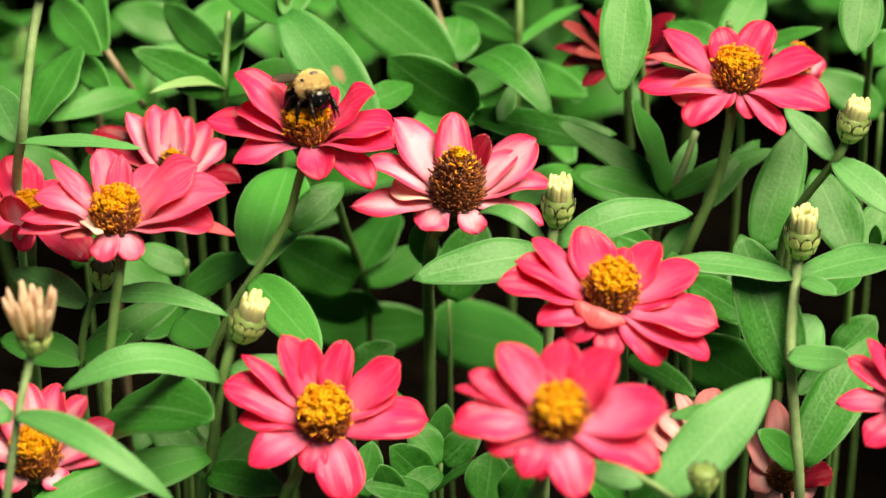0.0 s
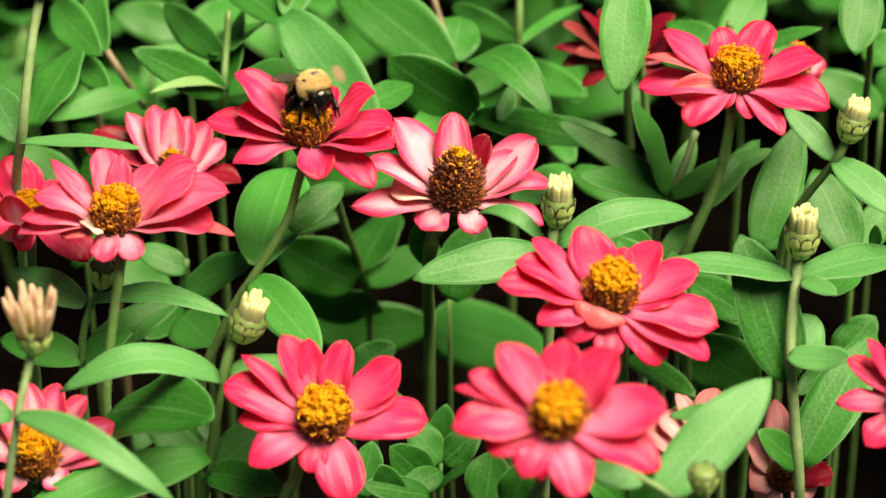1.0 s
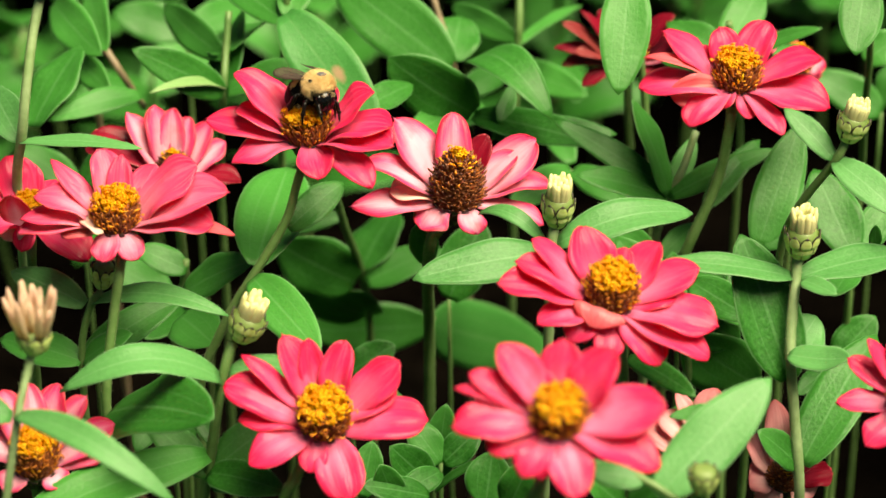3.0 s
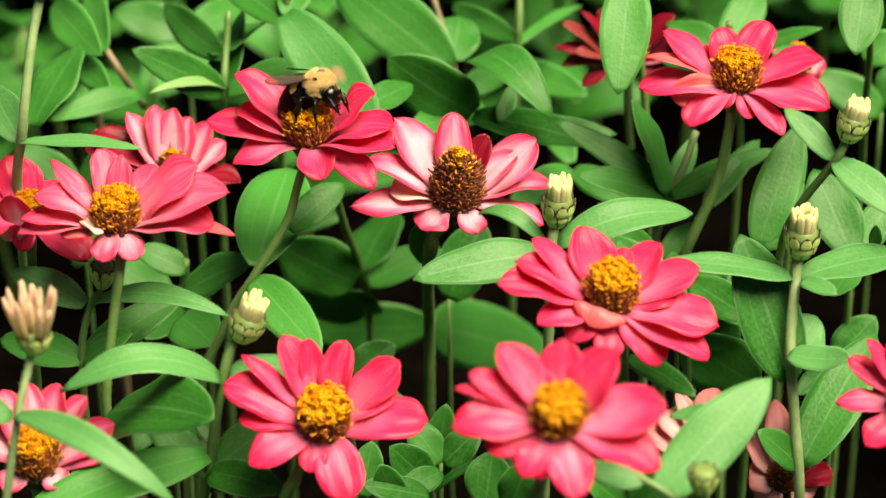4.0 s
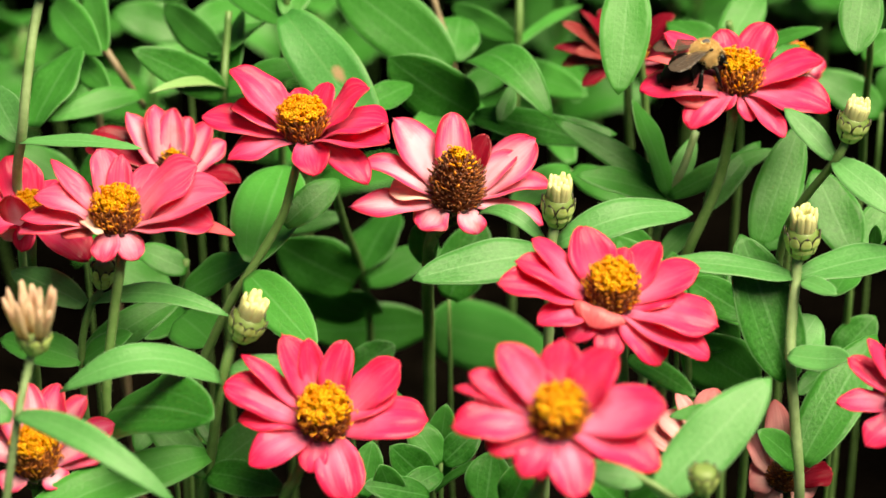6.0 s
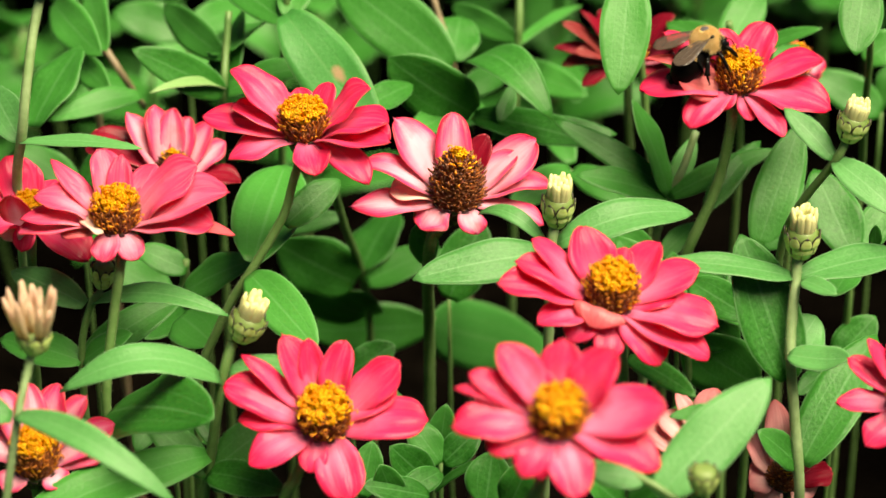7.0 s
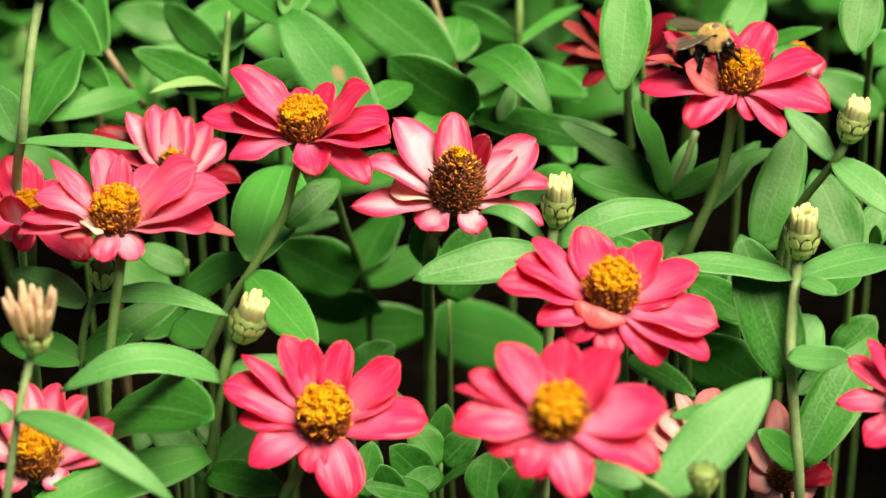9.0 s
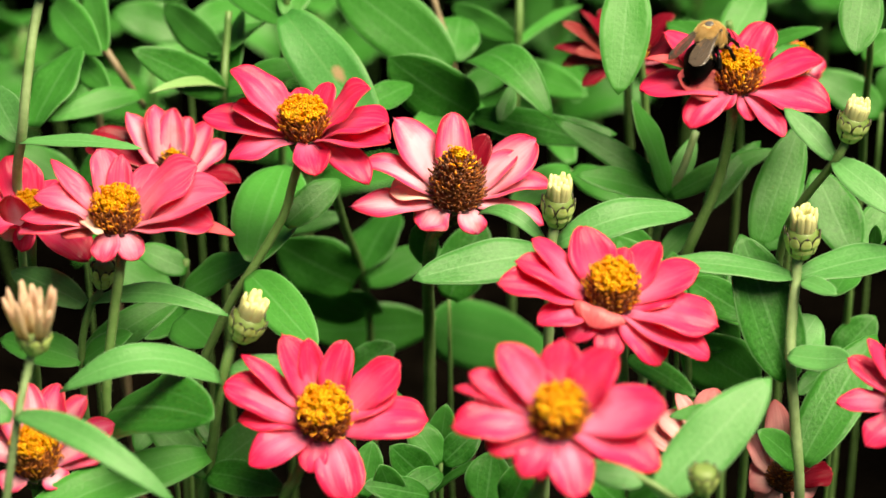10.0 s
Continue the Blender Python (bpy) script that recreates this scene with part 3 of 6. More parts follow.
p.leaf((-4.68, 2.05, 35.49), (-3.09, 3.65, 36.12), 1.02, 24, 0.05)
b = p.bloom((-4.00, 1.82, 38.81), (-0.07, -0.05, 1.00), 0.67, 0.89, 0.9, CORAL, 1)
p.petal(b, 149, 2.46, 1.34, 40)
p.petal(b, 171, 2.54, 1.28, 12)
p.petal(b, 168, 1.80, 1.32, 26)
p.petal(b, 203, 1.86, 1.42, -4)
p.petal(b, 313, 2.25, 1.01, -14)
p.petal(b, 337, 2.21, 1.78, 6)
p.petal(b, 345, 2.18, 1.60, 18)
p.petal(b, 4, 2.00, 1.85, 42)
p.petal(b, 53, 1.32, 0.87, 52)
p.petal(b, 98, 1.08, 0.82, 50)
p.petal(b, 282, 1.29, 1.11, -14)
p.petal(b, 136, 1.52, 0.98, 44)

p = Plant('coral-pink zinnia with broad petals and a yellow disc', [(-10.76, -3.89, -1.00), (-10.58, -3.66, 2.78), (-10.42, -3.44, 6.56), (-10.26, -3.26, 10.34), (-10.12, -3.12, 14.12), (-10.00, -3.03, 17.90), (-9.89, -3.00, 21.68), (-9.81, -3.01, 25.46), (-9.73, -3.06, 29.25), (-9.66, -3.13, 33.03), (-9.41, -2.39, 35.08), (-9.18, -2.11, 36.43), (-9.13, -1.80, 36.90)], 0.15)
p.leaf((-9.58, -3.76, 32.79), (-6.04, -9.15, 36.60), 2.46, 25, 0.05, cup=0.05)
b = p.bloom((-9.24, -1.31, 37.67), (0.00, -0.03, 1.00), 0.67, 0.94, 0.55, ROSE, 2)
p.petal(b, 143, 2.27, 0.78, 34)
p.petal(b, 108, 1.95, 1.00, 50)
p.petal(b, 87, 1.72, 0.76, 55)
p.petal(b, 50, 1.68, 1.06, 46)
p.petal(b, 17, 2.45, 1.73, 40)
p.petal(b, 1, 2.87, 1.85, 22)
p.petal(b, 355, 2.24, 1.76, 4)
p.petal(b, 297, 0.89, 0.87, -28)
p.petal(b, 255, 0.88, 0.85, -28)
p.petal(b, 181, 2.20, 1.21, 6)
p.petal(b, 170, 1.97, 1.23, 20)
p.petal(b, 358, 2.84, 0.72, -6, look=BACKSIDE)
p.petal(b, 187, 2.28, 1.13, -2, look=FADED)
p.petal(b, 195, 0.60, 1.85, 30, bow=0.12, look=PALE, under=PALE)
p.petal(b, 200, 1.09, 0.92, -2, look=BACKSIDE)

p = Plant('faded zinnia bloom with curled tan petals', [(-12.97, 3.79, -1.00), (-12.85, 3.42, 2.55), (-12.74, 3.07, 6.10), (-12.65, 2.74, 9.65), (-12.57, 2.45, 13.20), (-12.50, 2.19, 16.76), (-12.45, 1.98, 20.31), (-12.42, 1.79, 23.86), (-12.40, 1.64, 27.41), (-12.39, 1.49, 30.96), (-12.15, 0.95, 33.80), (-12.09, 0.84, 35.47)], 0.15)
b = p.bloom((-12.14, 1.31, 36.19), (0.14, -0.05, 0.99), 0.50, 0.78, 0.5, CORAL, 3)
p.petal(b, 125, 1.73, 1.31, 48)
p.petal(b, 101, 1.53, 0.92, 52)
p.petal(b, 61, 1.15, 0.87, 40)
p.petal(b, 205, 1.01, 1.26, 0)
p.petal(b, 267, 0.91, 0.68, -18)
p.petal(b, 150, 1.45, 1.33, 35)
p.petal(b, 323, 2.00, 1.34, -6)
p.petal(b, 132, 0.71, 1.04, 30, bow=0.15, look=PALE)
p.petal(b, 233, 0.68, 1.13, -22, bow=0.12, look=PALE)
p.petal(b, 260, 3.05, 0.99, 52, bow=-0.08, look=FADED, under=FADED)

p = Plant('pale pink zinnia with white-based upright petals', [(-8.13, 9.47, -1.00), (-8.15, 9.02, 2.86), (-8.17, 8.58, 6.72), (-8.18, 8.18, 10.59), (-8.20, 7.82, 14.45), (-8.21, 7.50, 18.31), (-8.21, 7.23, 22.17), (-8.22, 6.99, 26.04), (-8.22, 6.76, 29.90), (-8.26, 6.26, 32.80), (-8.31, 6.09, 34.37)], 0.16)
b = p.bloom((-8.35, 6.22, 34.57), (0.03, -0.10, 0.99), 0.56, 0.90, 0.18, FADED, 4)
p.petal(b, 141, 2.22, 0.97, 46)
p.petal(b, 117, 2.14, 1.02, 60)
p.petal(b, 94, 1.96, 0.84, 62)
p.petal(b, 72, 1.71, 0.85, 56)
p.petal(b, 50, 1.79, 0.87, 48)
p.petal(b, 31, 1.59, 0.95, 30)
p.petal(b, 131, 1.32, 1.05, 20)
p.petal(b, 157, 2.58, 1.26, 18, look=CRIMSON)
p.petal(b, 163, 2.54, 1.15, 10, look=CRIMSON)
p.petal(b, 358, 1.66, 1.08, 0, look=CRIMSON)

p = Plant('faded zinnia with white-based petals and a tall brown cone', [(-0.37, 13.45, -1.00), (-0.39, 12.16, 2.67), (-0.40, 10.94, 6.34), (-0.41, 9.85, 10.00), (-0.42, 8.95, 13.67), (-0.43, 8.23, 17.34), (-0.43, 7.69, 21.01), (-0.44, 7.28, 24.68), (-0.44, 6.95, 28.34), (-0.47, 4.46, 31.87), (-0.41, 2.52, 34.38), (-0.24, 2.42, 35.15)], 0.19)
cone_plant = p
p.leaf((-0.67, 3.78, 34.48), (-0.50, 3.92, 32.86), 0.90, 123, 0.02)
p.leaf((-0.54, 14.97, 23.07), (-4.85, 14.86, 22.89), 1.86, -66, 0.05)
p.leaf((-0.43, 13.55, 24.04), (4.22, 18.16, 19.47), 2.54, -104, 0.05)
b = p.bloom((0.40, 2.50, 36.19), (0.05, -0.07, 1.00), 0.84, 1.50, 0.18, FADED, 5)
p.petal(b, 139, 2.49, 1.44, 40)
p.petal(b, 169, 2.36, 1.30, 16)
p.petal(b, 190, 2.51, 1.30, -2)
p.petal(b, 96, 2.20, 1.13, 58)
p.petal(b, 25, 2.42, 1.70, 38)
p.petal(b, 5, 2.20, 1.37, 10)
p.petal(b, 341, 2.09, 1.04, -6)
p.petal(b, 227, 0.95, 1.26, -26)
p.petal(b, 297, 0.85, 0.92, -26)
p.petal(b, 27, 1.72, 1.11, 40)
p.petal(b, 61, 1.68, 0.89, 48, look=CRIMSON)
p.petal(b, 20, 0.84, 1.11, 8, look=BACKSIDE)
p.petal(b, 182, 1.35, 1.22, 6, look=PALE)

p = Plant('coral-pink zinnia with narrow petals on a leaning stem', [(5.99, 9.11, -1.00), (6.23, 8.51, 2.89), (6.46, 7.93, 6.79), (6.66, 7.41, 10.68), (6.82, 6.96, 14.58), (6.94, 6.57, 18.47), (7.01, 6.25, 22.37), (7.06, 5.98, 26.26), (7.10, 5.74, 30.16), (7.56, 4.96, 32.63), (8.40, 5.24, 34.89), (8.70, 5.35, 36.54), (8.78, 5.56, 37.22)], 0.17)
second_plant = p
p.leaf((8.17, 5.71, 33.78), (10.00, 8.14, 34.77), 0.82, 17, 0.05)
b = p.bloom((8.92, 6.05, 37.98), (0.03, -0.03, 1.00), 0.70, 0.96, 0.55, CORAL, 6)
p.petal(b, 168, 2.34, 1.27, 40)
p.petal(b, 193, 2.53, 1.80, 4)
p.petal(b, 229, 1.80, 1.19, -16)
p.petal(b, 304, 1.89, 0.79, -18)
p.petal(b, 338, 2.41, 1.71, -2)
p.petal(b, 7, 2.18, 1.47, 22)
p.petal(b, 56, 1.85, 1.28, 48)
p.petal(b, 111, 1.50, 1.09, 54)
p.petal(b, 151, 1.24, 1.24, 36)
p.petal(b, 284, 0.97, 0.58, -22)
p.petal(b, 185, 2.53, 0.72, 24, look=BACKSIDE)
p.petal(b, 244, 0.62, 0.68, -26, bow=0.2)
touched = p.petal(b, 203, 1.75, 1.10, 27, bow=0.04, curl=0.02, cup=0.25, look=BACKSIDE, under=BACKSIDE, roll=-58)

p = Plant('coral-pink zinnia with a petal folded over its disc', [(5.49, -3.97, -1.00), (5.43, -4.14, 2.82), (5.37, -4.31, 6.64), (5.31, -4.47, 10.47), (5.26, -4.62, 14.29), (5.22, -4.77, 18.11), (5.20, -4.90, 21.93), (5.18, -5.03, 25.76), (5.17, -5.15, 29.58), (5.16, -5.27, 33.40), (5.02, -5.39, 35.05), (4.91, -5.21, 36.25)], 0.14)
p.leaf((5.19, -4.17, 35.10), (6.96, -5.99, 35.05), 0.73, 21, 0.05)
b = p.bloom((4.54, -4.99, 37.51), (0.10, -0.19, 0.98), 0.69, 1.11, 0.6, CORAL, 7)
p.petal(b, 118, 1.80, 1.38, 42)
p.petal(b, 158, 2.33, 0.99, 34)
p.petal(b, 173, 2.36, 1.16, 24)
p.petal(b, 185, 2.72, 1.20, 14)
p.petal(b, 210, 1.76, 1.15, 2)
p.petal(b, 45, 1.73, 1.17, 42)
p.petal(b, 13, 2.15, 1.20, 28)
p.petal(b, 343, 2.53, 1.50, 6)
p.petal(b, 329, 2.65, 1.39, -6)
p.petal(b, 308, 1.79, 1.21, -16)
p.petal(b, 230, 1.13, 1.04, -20)
p.petal(b, 74, 1.19, 0.88, 46)
p.petal(b, 269, 1.32, 0.87, -22)
p.petal(b, 2, 1.36, 1.11, 20)
p.petal(b, 249, 0.77, 1.49, 12, bow=0.42, cup=-0.1, look=BACKSIDE)

p = Plant('coral-pink zinnia turned up with a golden disc', [(-6.26, -6.40, -1.00), (-6.01, -6.49, 2.37), (-5.77, -6.59, 5.68), (-5.53, -6.68, 8.99), (-5.32, -6.78, 12.31), (-5.12, -6.88, 15.63), (-4.95, -6.97, 18.93), (-4.79, -7.07, 22.25), (-4.65, -7.17, 25.55), (-4.53, -7.27, 28.86), (-4.44, -7.39, 32.26), (-4.07, -7.38, 33.23), (-3.78, -7.03, 33.74)], 0.16)
b = p.bloom((-3.22, -6.94, 34.86), (0.00, -0.37, 0.93), 0.71, 0.98, 0.62, CORAL, 8)
p.petal(b, 163, 2.43, 1.34, 16)
p.petal(b, 148, 2.43, 0.58, 30)
p.petal(b, 121, 2.22, 1.07, 40)
p.petal(b, 104, 1.93, 0.79, 44)
p.petal(b, 73, 1.88, 0.96, 42)
p.petal(b, 31, 2.20, 1.21, 34)
p.petal(b, 358, 2.29, 1.70, 8)
p.petal(b, 213, 1.86, 1.21, -2)
p.petal(b, 181, 1.80, 0.95, 6)
p.petal(b, 254, 0.99, 0.82, -10)
p.petal(b, 288, 1.81, 1.38, -14)
p.petal(b, 20, 1.62, 1.00, 20)

p = Plant('large coral-pink zinnia with an orange-yellow disc', [(0.61, -13.14, -1.00), (0.79, -13.24, 2.77), (0.98, -13.34, 6.60), (1.15, -13.43, 10.44), (1.32, -13.53, 14.27), (1.47, -13.63, 18.11), (1.62, -13.73, 21.94), (1.75, -13.83, 25.78), (1.87, -13.93, 29.61), (1.99, -14.03, 33.46), (2.12, -14.11, 37.16), (2.31, -14.11, 38.04), (2.52, -13.81, 38.51)], 0.15)
b = p.bloom((2.83, -13.55, 39.78), (0.00, -0.37, 0.93), 0.64, 0.87, 0.62, CORAL, 9)
p.petal(b, 135, 1.97, 1.08, 36)
p.petal(b, 159, 2.04, 0.82, 24)
p.petal(b, 167, 2.19, 0.43, 15)
p.petal(b, 187, 2.15, 1.20, 6)
p.petal(b, 206, 1.44, 0.92, -2)
p.petal(b, 238, 1.28, 0.92, -8)
p.petal(b, 84, 1.63, 1.14, 42)
p.petal(b, 45, 1.83, 1.31, 40)
p.petal(b, -1, 2.22, 1.53, 18)
p.petal(b, 331, 2.28, 1.26, -2)
p.petal(b, 283, 1.60, 1.15, -12)
p.petal(b, 250, 1.16, 0.76, -12)
p.petal(b, 120, 1.04, 0.78, 38)

p = Plant('coral-pink zinnia with long pointed petals', [(13.11, -5.75, -1.00), (13.09, -5.88, 2.76), (13.06, -6.00, 6.52), (13.04, -6.13, 10.27), (13.03, -6.26, 14.03), (13.01, -6.38, 17.79), (13.00, -6.50, 21.55), (13.00, -6.61, 25.30), (12.99, -6.73, 29.06), (12.99, -6.84, 32.82), (12.94, -6.88, 34.59)], 0.15)
b = p.bloom((12.94, -6.50, 35.18), (0.00, -0.37, 0.93), 0.77, 1.18, 0.6, CORAL, 10)
p.petal(b, 148, 1.67, 0.80, 18)
p.petal(b, 180, 1.61, 0.81, 2)
p.petal(b, 135, 1.76, 0.59, 42)
p.petal(b, 112, 1.55, 1.03, 45)
p.petal(b, 50, 1.63, 1.08, 40)
p.petal(b, 2, 1.81, 1.23, 10)
p.petal(b, 315, 1.38, 1.10, -8)
p.petal(b, 257, 1.50, 1.01, -14)
p.petal(b, 220, 1.34, 0.94, -8)

p = Plant('pale pink zinnia with rosy petal tips', [(-11.31, -6.02, -1.00), (-11.31, -6.08, 2.57), (-11.30, -6.13, 6.14), (-11.30, -6.20, 9.72), (-11.30, -6.27, 13.29), (-11.30, -6.35, 16.86), (-11.30, -6.43, 20.43), (-11.30, -6.53, 24.00), (-11.30, -6.63, 27.57), (-11.30, -6.73, 31.15), (-11.29, -6.61, 32.25)], 0.15)
b = p.bloom((-11.24, -6.64, 33.13), (0.00, -0.14, 0.99), 0.64, 1.12, 0.6, FADED, 11)
p.petal(b, 123, 1.99, 0.96, 44)
p.petal(b, 100, 2.01, 0.95, 50)
p.petal(b, 73, 2.02, 1.04, 46)
p.petal(b, 17, 1.61, 1.27, 10)
p.petal(b, 319, 0.50, 0.88, -16)
p.petal(b, 151, 1.52, 1.18, 20)
p.petal(b, 223, 0.68, 1.05, -14)
p.petal(b, 50, 1.96, 0.89, 38)
p.petal(b, 21, 2.01, 1.19, 26)
p.petal(b, 29, 1.11, 1.05, 0)

p = Plant('spent zinnia head with bunched cream petals on a pale stem', [(-12.43, -10.41, -1.00), (-12.29, -10.52, 2.92), (-12.16, -10.62, 6.88), (-12.03, -10.72, 10.85), (-11.91, -10.83, 14.82), (-11.81, -10.93, 18.78), (-11.72, -11.04, 22.75), (-11.64, -11.15, 26.72), (-11.57, -11.26, 30.69), (-11.46, -11.31, 34.75), (-11.29, -11.29, 35.67), (-10.92, -10.49, 37.79), (-10.66, -9.85, 38.77), (-10.57, -9.55, 39.23)], 0.11, STEM_PALE)
p.bud((-10.49, -9.63, 39.12), (0.00, -0.00, 1.00), 0.46, 0.72, seed=12, young=16, reach=1.55, tint=SPENT, spread=0.95, slim=1.0, flare=1.5)
p.leaf((-10.98, -10.52, 37.74), (-6.69, -13.29, 37.01), 0.76, 24, 0.2)
p.leaf((-11.08, -10.56, 37.68), (-13.72, -10.24, 38.16), 0.98, -28, 0.1)

p = Plant('zinnia bud opening pale yellow over arching leaves', [(-7.27, -5.19, -1.00), (-7.17, -5.20, 2.55), (-7.08, -5.22, 6.09), (-7.00, -5.25, 9.64), (-6.94, -5.29, 13.19), (-6.88, -5.34, 16.74), (-6.85, -5.41, 20.28), (-6.82, -5.49, 23.83), (-6.80, -5.59, 27.38), (-6.79, -5.68, 30.93), (-6.59, -5.47, 32.17), (-6.27, -5.33, 34.23), (-6.03, -5.14, 35.44), (-5.81, -4.76, 36.03)], 0.15)
p.bud((-5.61, -4.71, 36.10), (0.37, -0.00, 0.93), 0.53, 0.91, seed=13, young=16, reach=0.6)
p.leaf((-6.13, -5.33, 35.15), (-10.47, -6.33, 35.45), 1.11, -19, 0.27)
p.leaf((-5.92, -5.24, 35.28), (-3.54, -4.48, 34.62), 0.95, 19, 0.14)
p.leaf((-6.51, -5.52, 32.10), (-4.58, -4.31, 33.05), 1.24, 29, 0.08)
p.leaf((-6.61, -5.62, 32.12), (-4.36, -7.03, 32.53), 1.13, 26, 0.08)
p.leaf((-6.56, -5.58, 32.01), (-8.42, -4.33, 33.01), 1.03, -24, 0.08)
p.leaf((-6.58, -5.67, 32.79), (-12.26, -8.56, 32.00), 1.58, -18, 0.08)
p.leaf((-6.47, -4.73, 32.40), (-7.89, -2.19, 33.55), 0.67, -14, 0.06)
p.leaf((-6.59, -5.73, 31.77), (-4.93, -4.01, 31.67), 1.34, 32, 0.05)

p = Plant('small closed zinnia bud with a long arching leaf', [(-11.25, -0.72, -1.00), (-11.11, -0.75, 2.79), (-10.98, -0.78, 6.57), (-10.86, -0.82, 10.36), (-10.76, -0.87, 14.15), (-10.68, -0.94, 17.94), (-10.62, -1.02, 21.72), (-10.58, -1.10, 25.51), (-10.55, -1.20, 29.30), (-10.54, -1.30, 33.09), (-10.24, -1.13, 34.64), (-9.88, -1.08, 35.26)], 0.11)
p.bud((-9.84, -1.02, 35.36), (0.14, -0.00, 0.99), 0.36, 0.85, seed=14, young=0)
p.leaf((-10.11, -1.09, 34.88), (-6.10, -2.31, 35.21), 0.77, 13, 0.15)
p.leaf((-10.37, -1.05, 34.75), (-12.67, 0.48, 34.91), 1.03, -24, 0.06)
p.leaf((-10.45, -1.28, 33.12), (-7.74, 0.45, 33.94), 1.09, 29, 0.05)
p.leaf((-10.54, -1.37, 32.98), (-13.08, -0.19, 32.96), 1.13, -26, 0.06)
p.leaf((-10.49, -1.37, 32.98), (-8.95, -1.75, 34.24), 0.87, 29, 0.06)

p = Plant('opening zinnia bud with cream petals above paired leaves', [(3.06, 1.08, -1.00), (3.07, 0.97, 2.51), (3.08, 0.87, 6.02), (3.09, 0.76, 9.52), (3.10, 0.65, 13.03), (3.10, 0.54, 16.54), (3.11, 0.42, 20.05), (3.11, 0.30, 23.56), (3.11, 0.18, 27.06), (3.12, 0.06, 30.57), (3.12, -0.06, 34.08), (3.14, -0.01, 35.44), (3.16, 0.09, 36.15), (3.25, 0.41, 36.63)], 0.16, STEM_PALE)
p.bud((3.28, 0.38, 36.59), (0.07, -0.00, 1.00), 0.49, 1.02, seed=15, young=20, reach=0.55)
p.leaf((3.05, -0.07, 35.90), (-0.87, -1.32, 35.81), 1.37, -30, 0.05, cup=0.06)
p.leaf((3.30, 0.08, 36.12), (7.33, 1.40, 36.33), 1.23, 21, 0.14)
p.leaf((2.99, 0.24, 36.02), (1.03, 1.55, 36.20), 0.51, -19, 0.32)

p = Plant('opening zinnia bud on a tall stem with crossed leaf pairs', [(10.84, -4.95, -1.00), (10.73, -4.63, 2.87), (10.63, -4.34, 6.74), (10.54, -4.10, 10.61), (10.47, -3.93, 14.48), (10.42, -3.84, 18.35), (10.38, -3.82, 22.22), (10.36, -3.86, 26.09), (10.34, -3.92, 29.97), (10.14, -3.08, 32.19), (9.96, -2.51, 33.98), (10.01, -1.89, 34.93), (10.11, -1.36, 35.74), (10.19, -0.90, 36.45)], 0.16, STEM_PALE)
p.bud((10.24, -0.95, 36.38), (0.03, -0.00, 1.00), 0.52, 1.00, seed=16, young=20, reach=0.6)
p.leaf((10.01, -1.28, 35.88), (6.25, -1.45, 36.53), 0.95, -11, 0.03)
p.leaf((10.21, -1.29, 35.85), (13.94, 1.15, 35.03), 1.17, 14, 0.05)
p.leaf((10.28, -1.50, 35.90), (11.12, -2.55, 36.11), 0.63, 15, 0.03)
p.leaf((9.96, -2.56, 33.17), (8.56, -0.28, 36.68), 2.01, -6, 0.02)
p.leaf((9.89, -2.66, 34.12), (11.49, -3.77, 34.79), 0.98, 21, -0.06)
p.leaf((9.95, -2.27, 33.61), (10.87, -0.82, 34.20), 1.33, 21, 0.03)
p.leaf((10.27, -3.59, 30.84), (9.01, -3.68, 32.18), 0.97, -39, 0.05)
p.leaf((10.38, -3.49, 30.82), (12.78, -0.12, 33.07), 1.70, 12, 0.05)

p = Plant('small green zinnia bud in front of a broad pale leaf', [(4.69, -12.04, -1.00), (4.89, -12.19, 2.77), (5.07, -12.34, 6.55), (5.26, -12.48, 10.35), (5.43, -12.61, 14.15), (5.59, -12.73, 17.94), (5.73, -12.84, 21.73), (5.86, -12.95, 25.53), (5.99, -13.04, 29.33), (6.11, -13.13, 33.19), (6.22, -13.21, 36.81), (6.43, -13.39, 37.45)], 0.11)
p.bud((6.48, -13.39, 37.45), (0.00, -0.00, 1.00), 0.38, 0.77, seed=17, young=0)
p.leaf((5.48, -12.28, 36.45), (8.45, -9.84, 38.41), 1.56, 26, 0.04, cup=0.05)
p.branch([(6.26, -13.25, 36.75), (5.06, -12.83, 37.41), (3.66, -12.16, 37.52)], 0.10)
p.leaf((5.06, -12.83, 37.41), (3.64, -12.71, 37.58), 0.80, -28, 0.05)

p = Plant('withered zinnia bloom with drooping pale petals', [(7.94, -2.75, -1.00), (7.88, -2.87, 2.91), (7.81, -3.00, 6.81), (7.76, -3.12, 10.72), (7.72, -3.25, 14.62), (7.68, -3.37, 18.53), (7.66, -3.50, 22.43), (7.65, -3.62, 26.34), (7.64, -3.75, 30.24), (7.51, -3.74, 31.16)], 0.13)
p.leaf((8.80, 0.17, 29.85), (6.57, -1.85, 31.33), 0.99, -21, 0.05)
b = p.bloom((7.52, -4.01, 31.67), (-0.17, -0.17, 0.97), 0.49, 0.57, 0.1, OLD, 18)
p.petal(b, 160, 1.47, 1.20, 20)
p.petal(b, 138, 1.39, 0.96, 35)
p.petal(b, 114, 1.66, 0.54, 50)
p.petal(b, 62, 1.67, 1.02, 60)
p.petal(b, 87, 1.04, 0.81, 55)
p.petal(b, 170, 0.56, 1.27, 0)

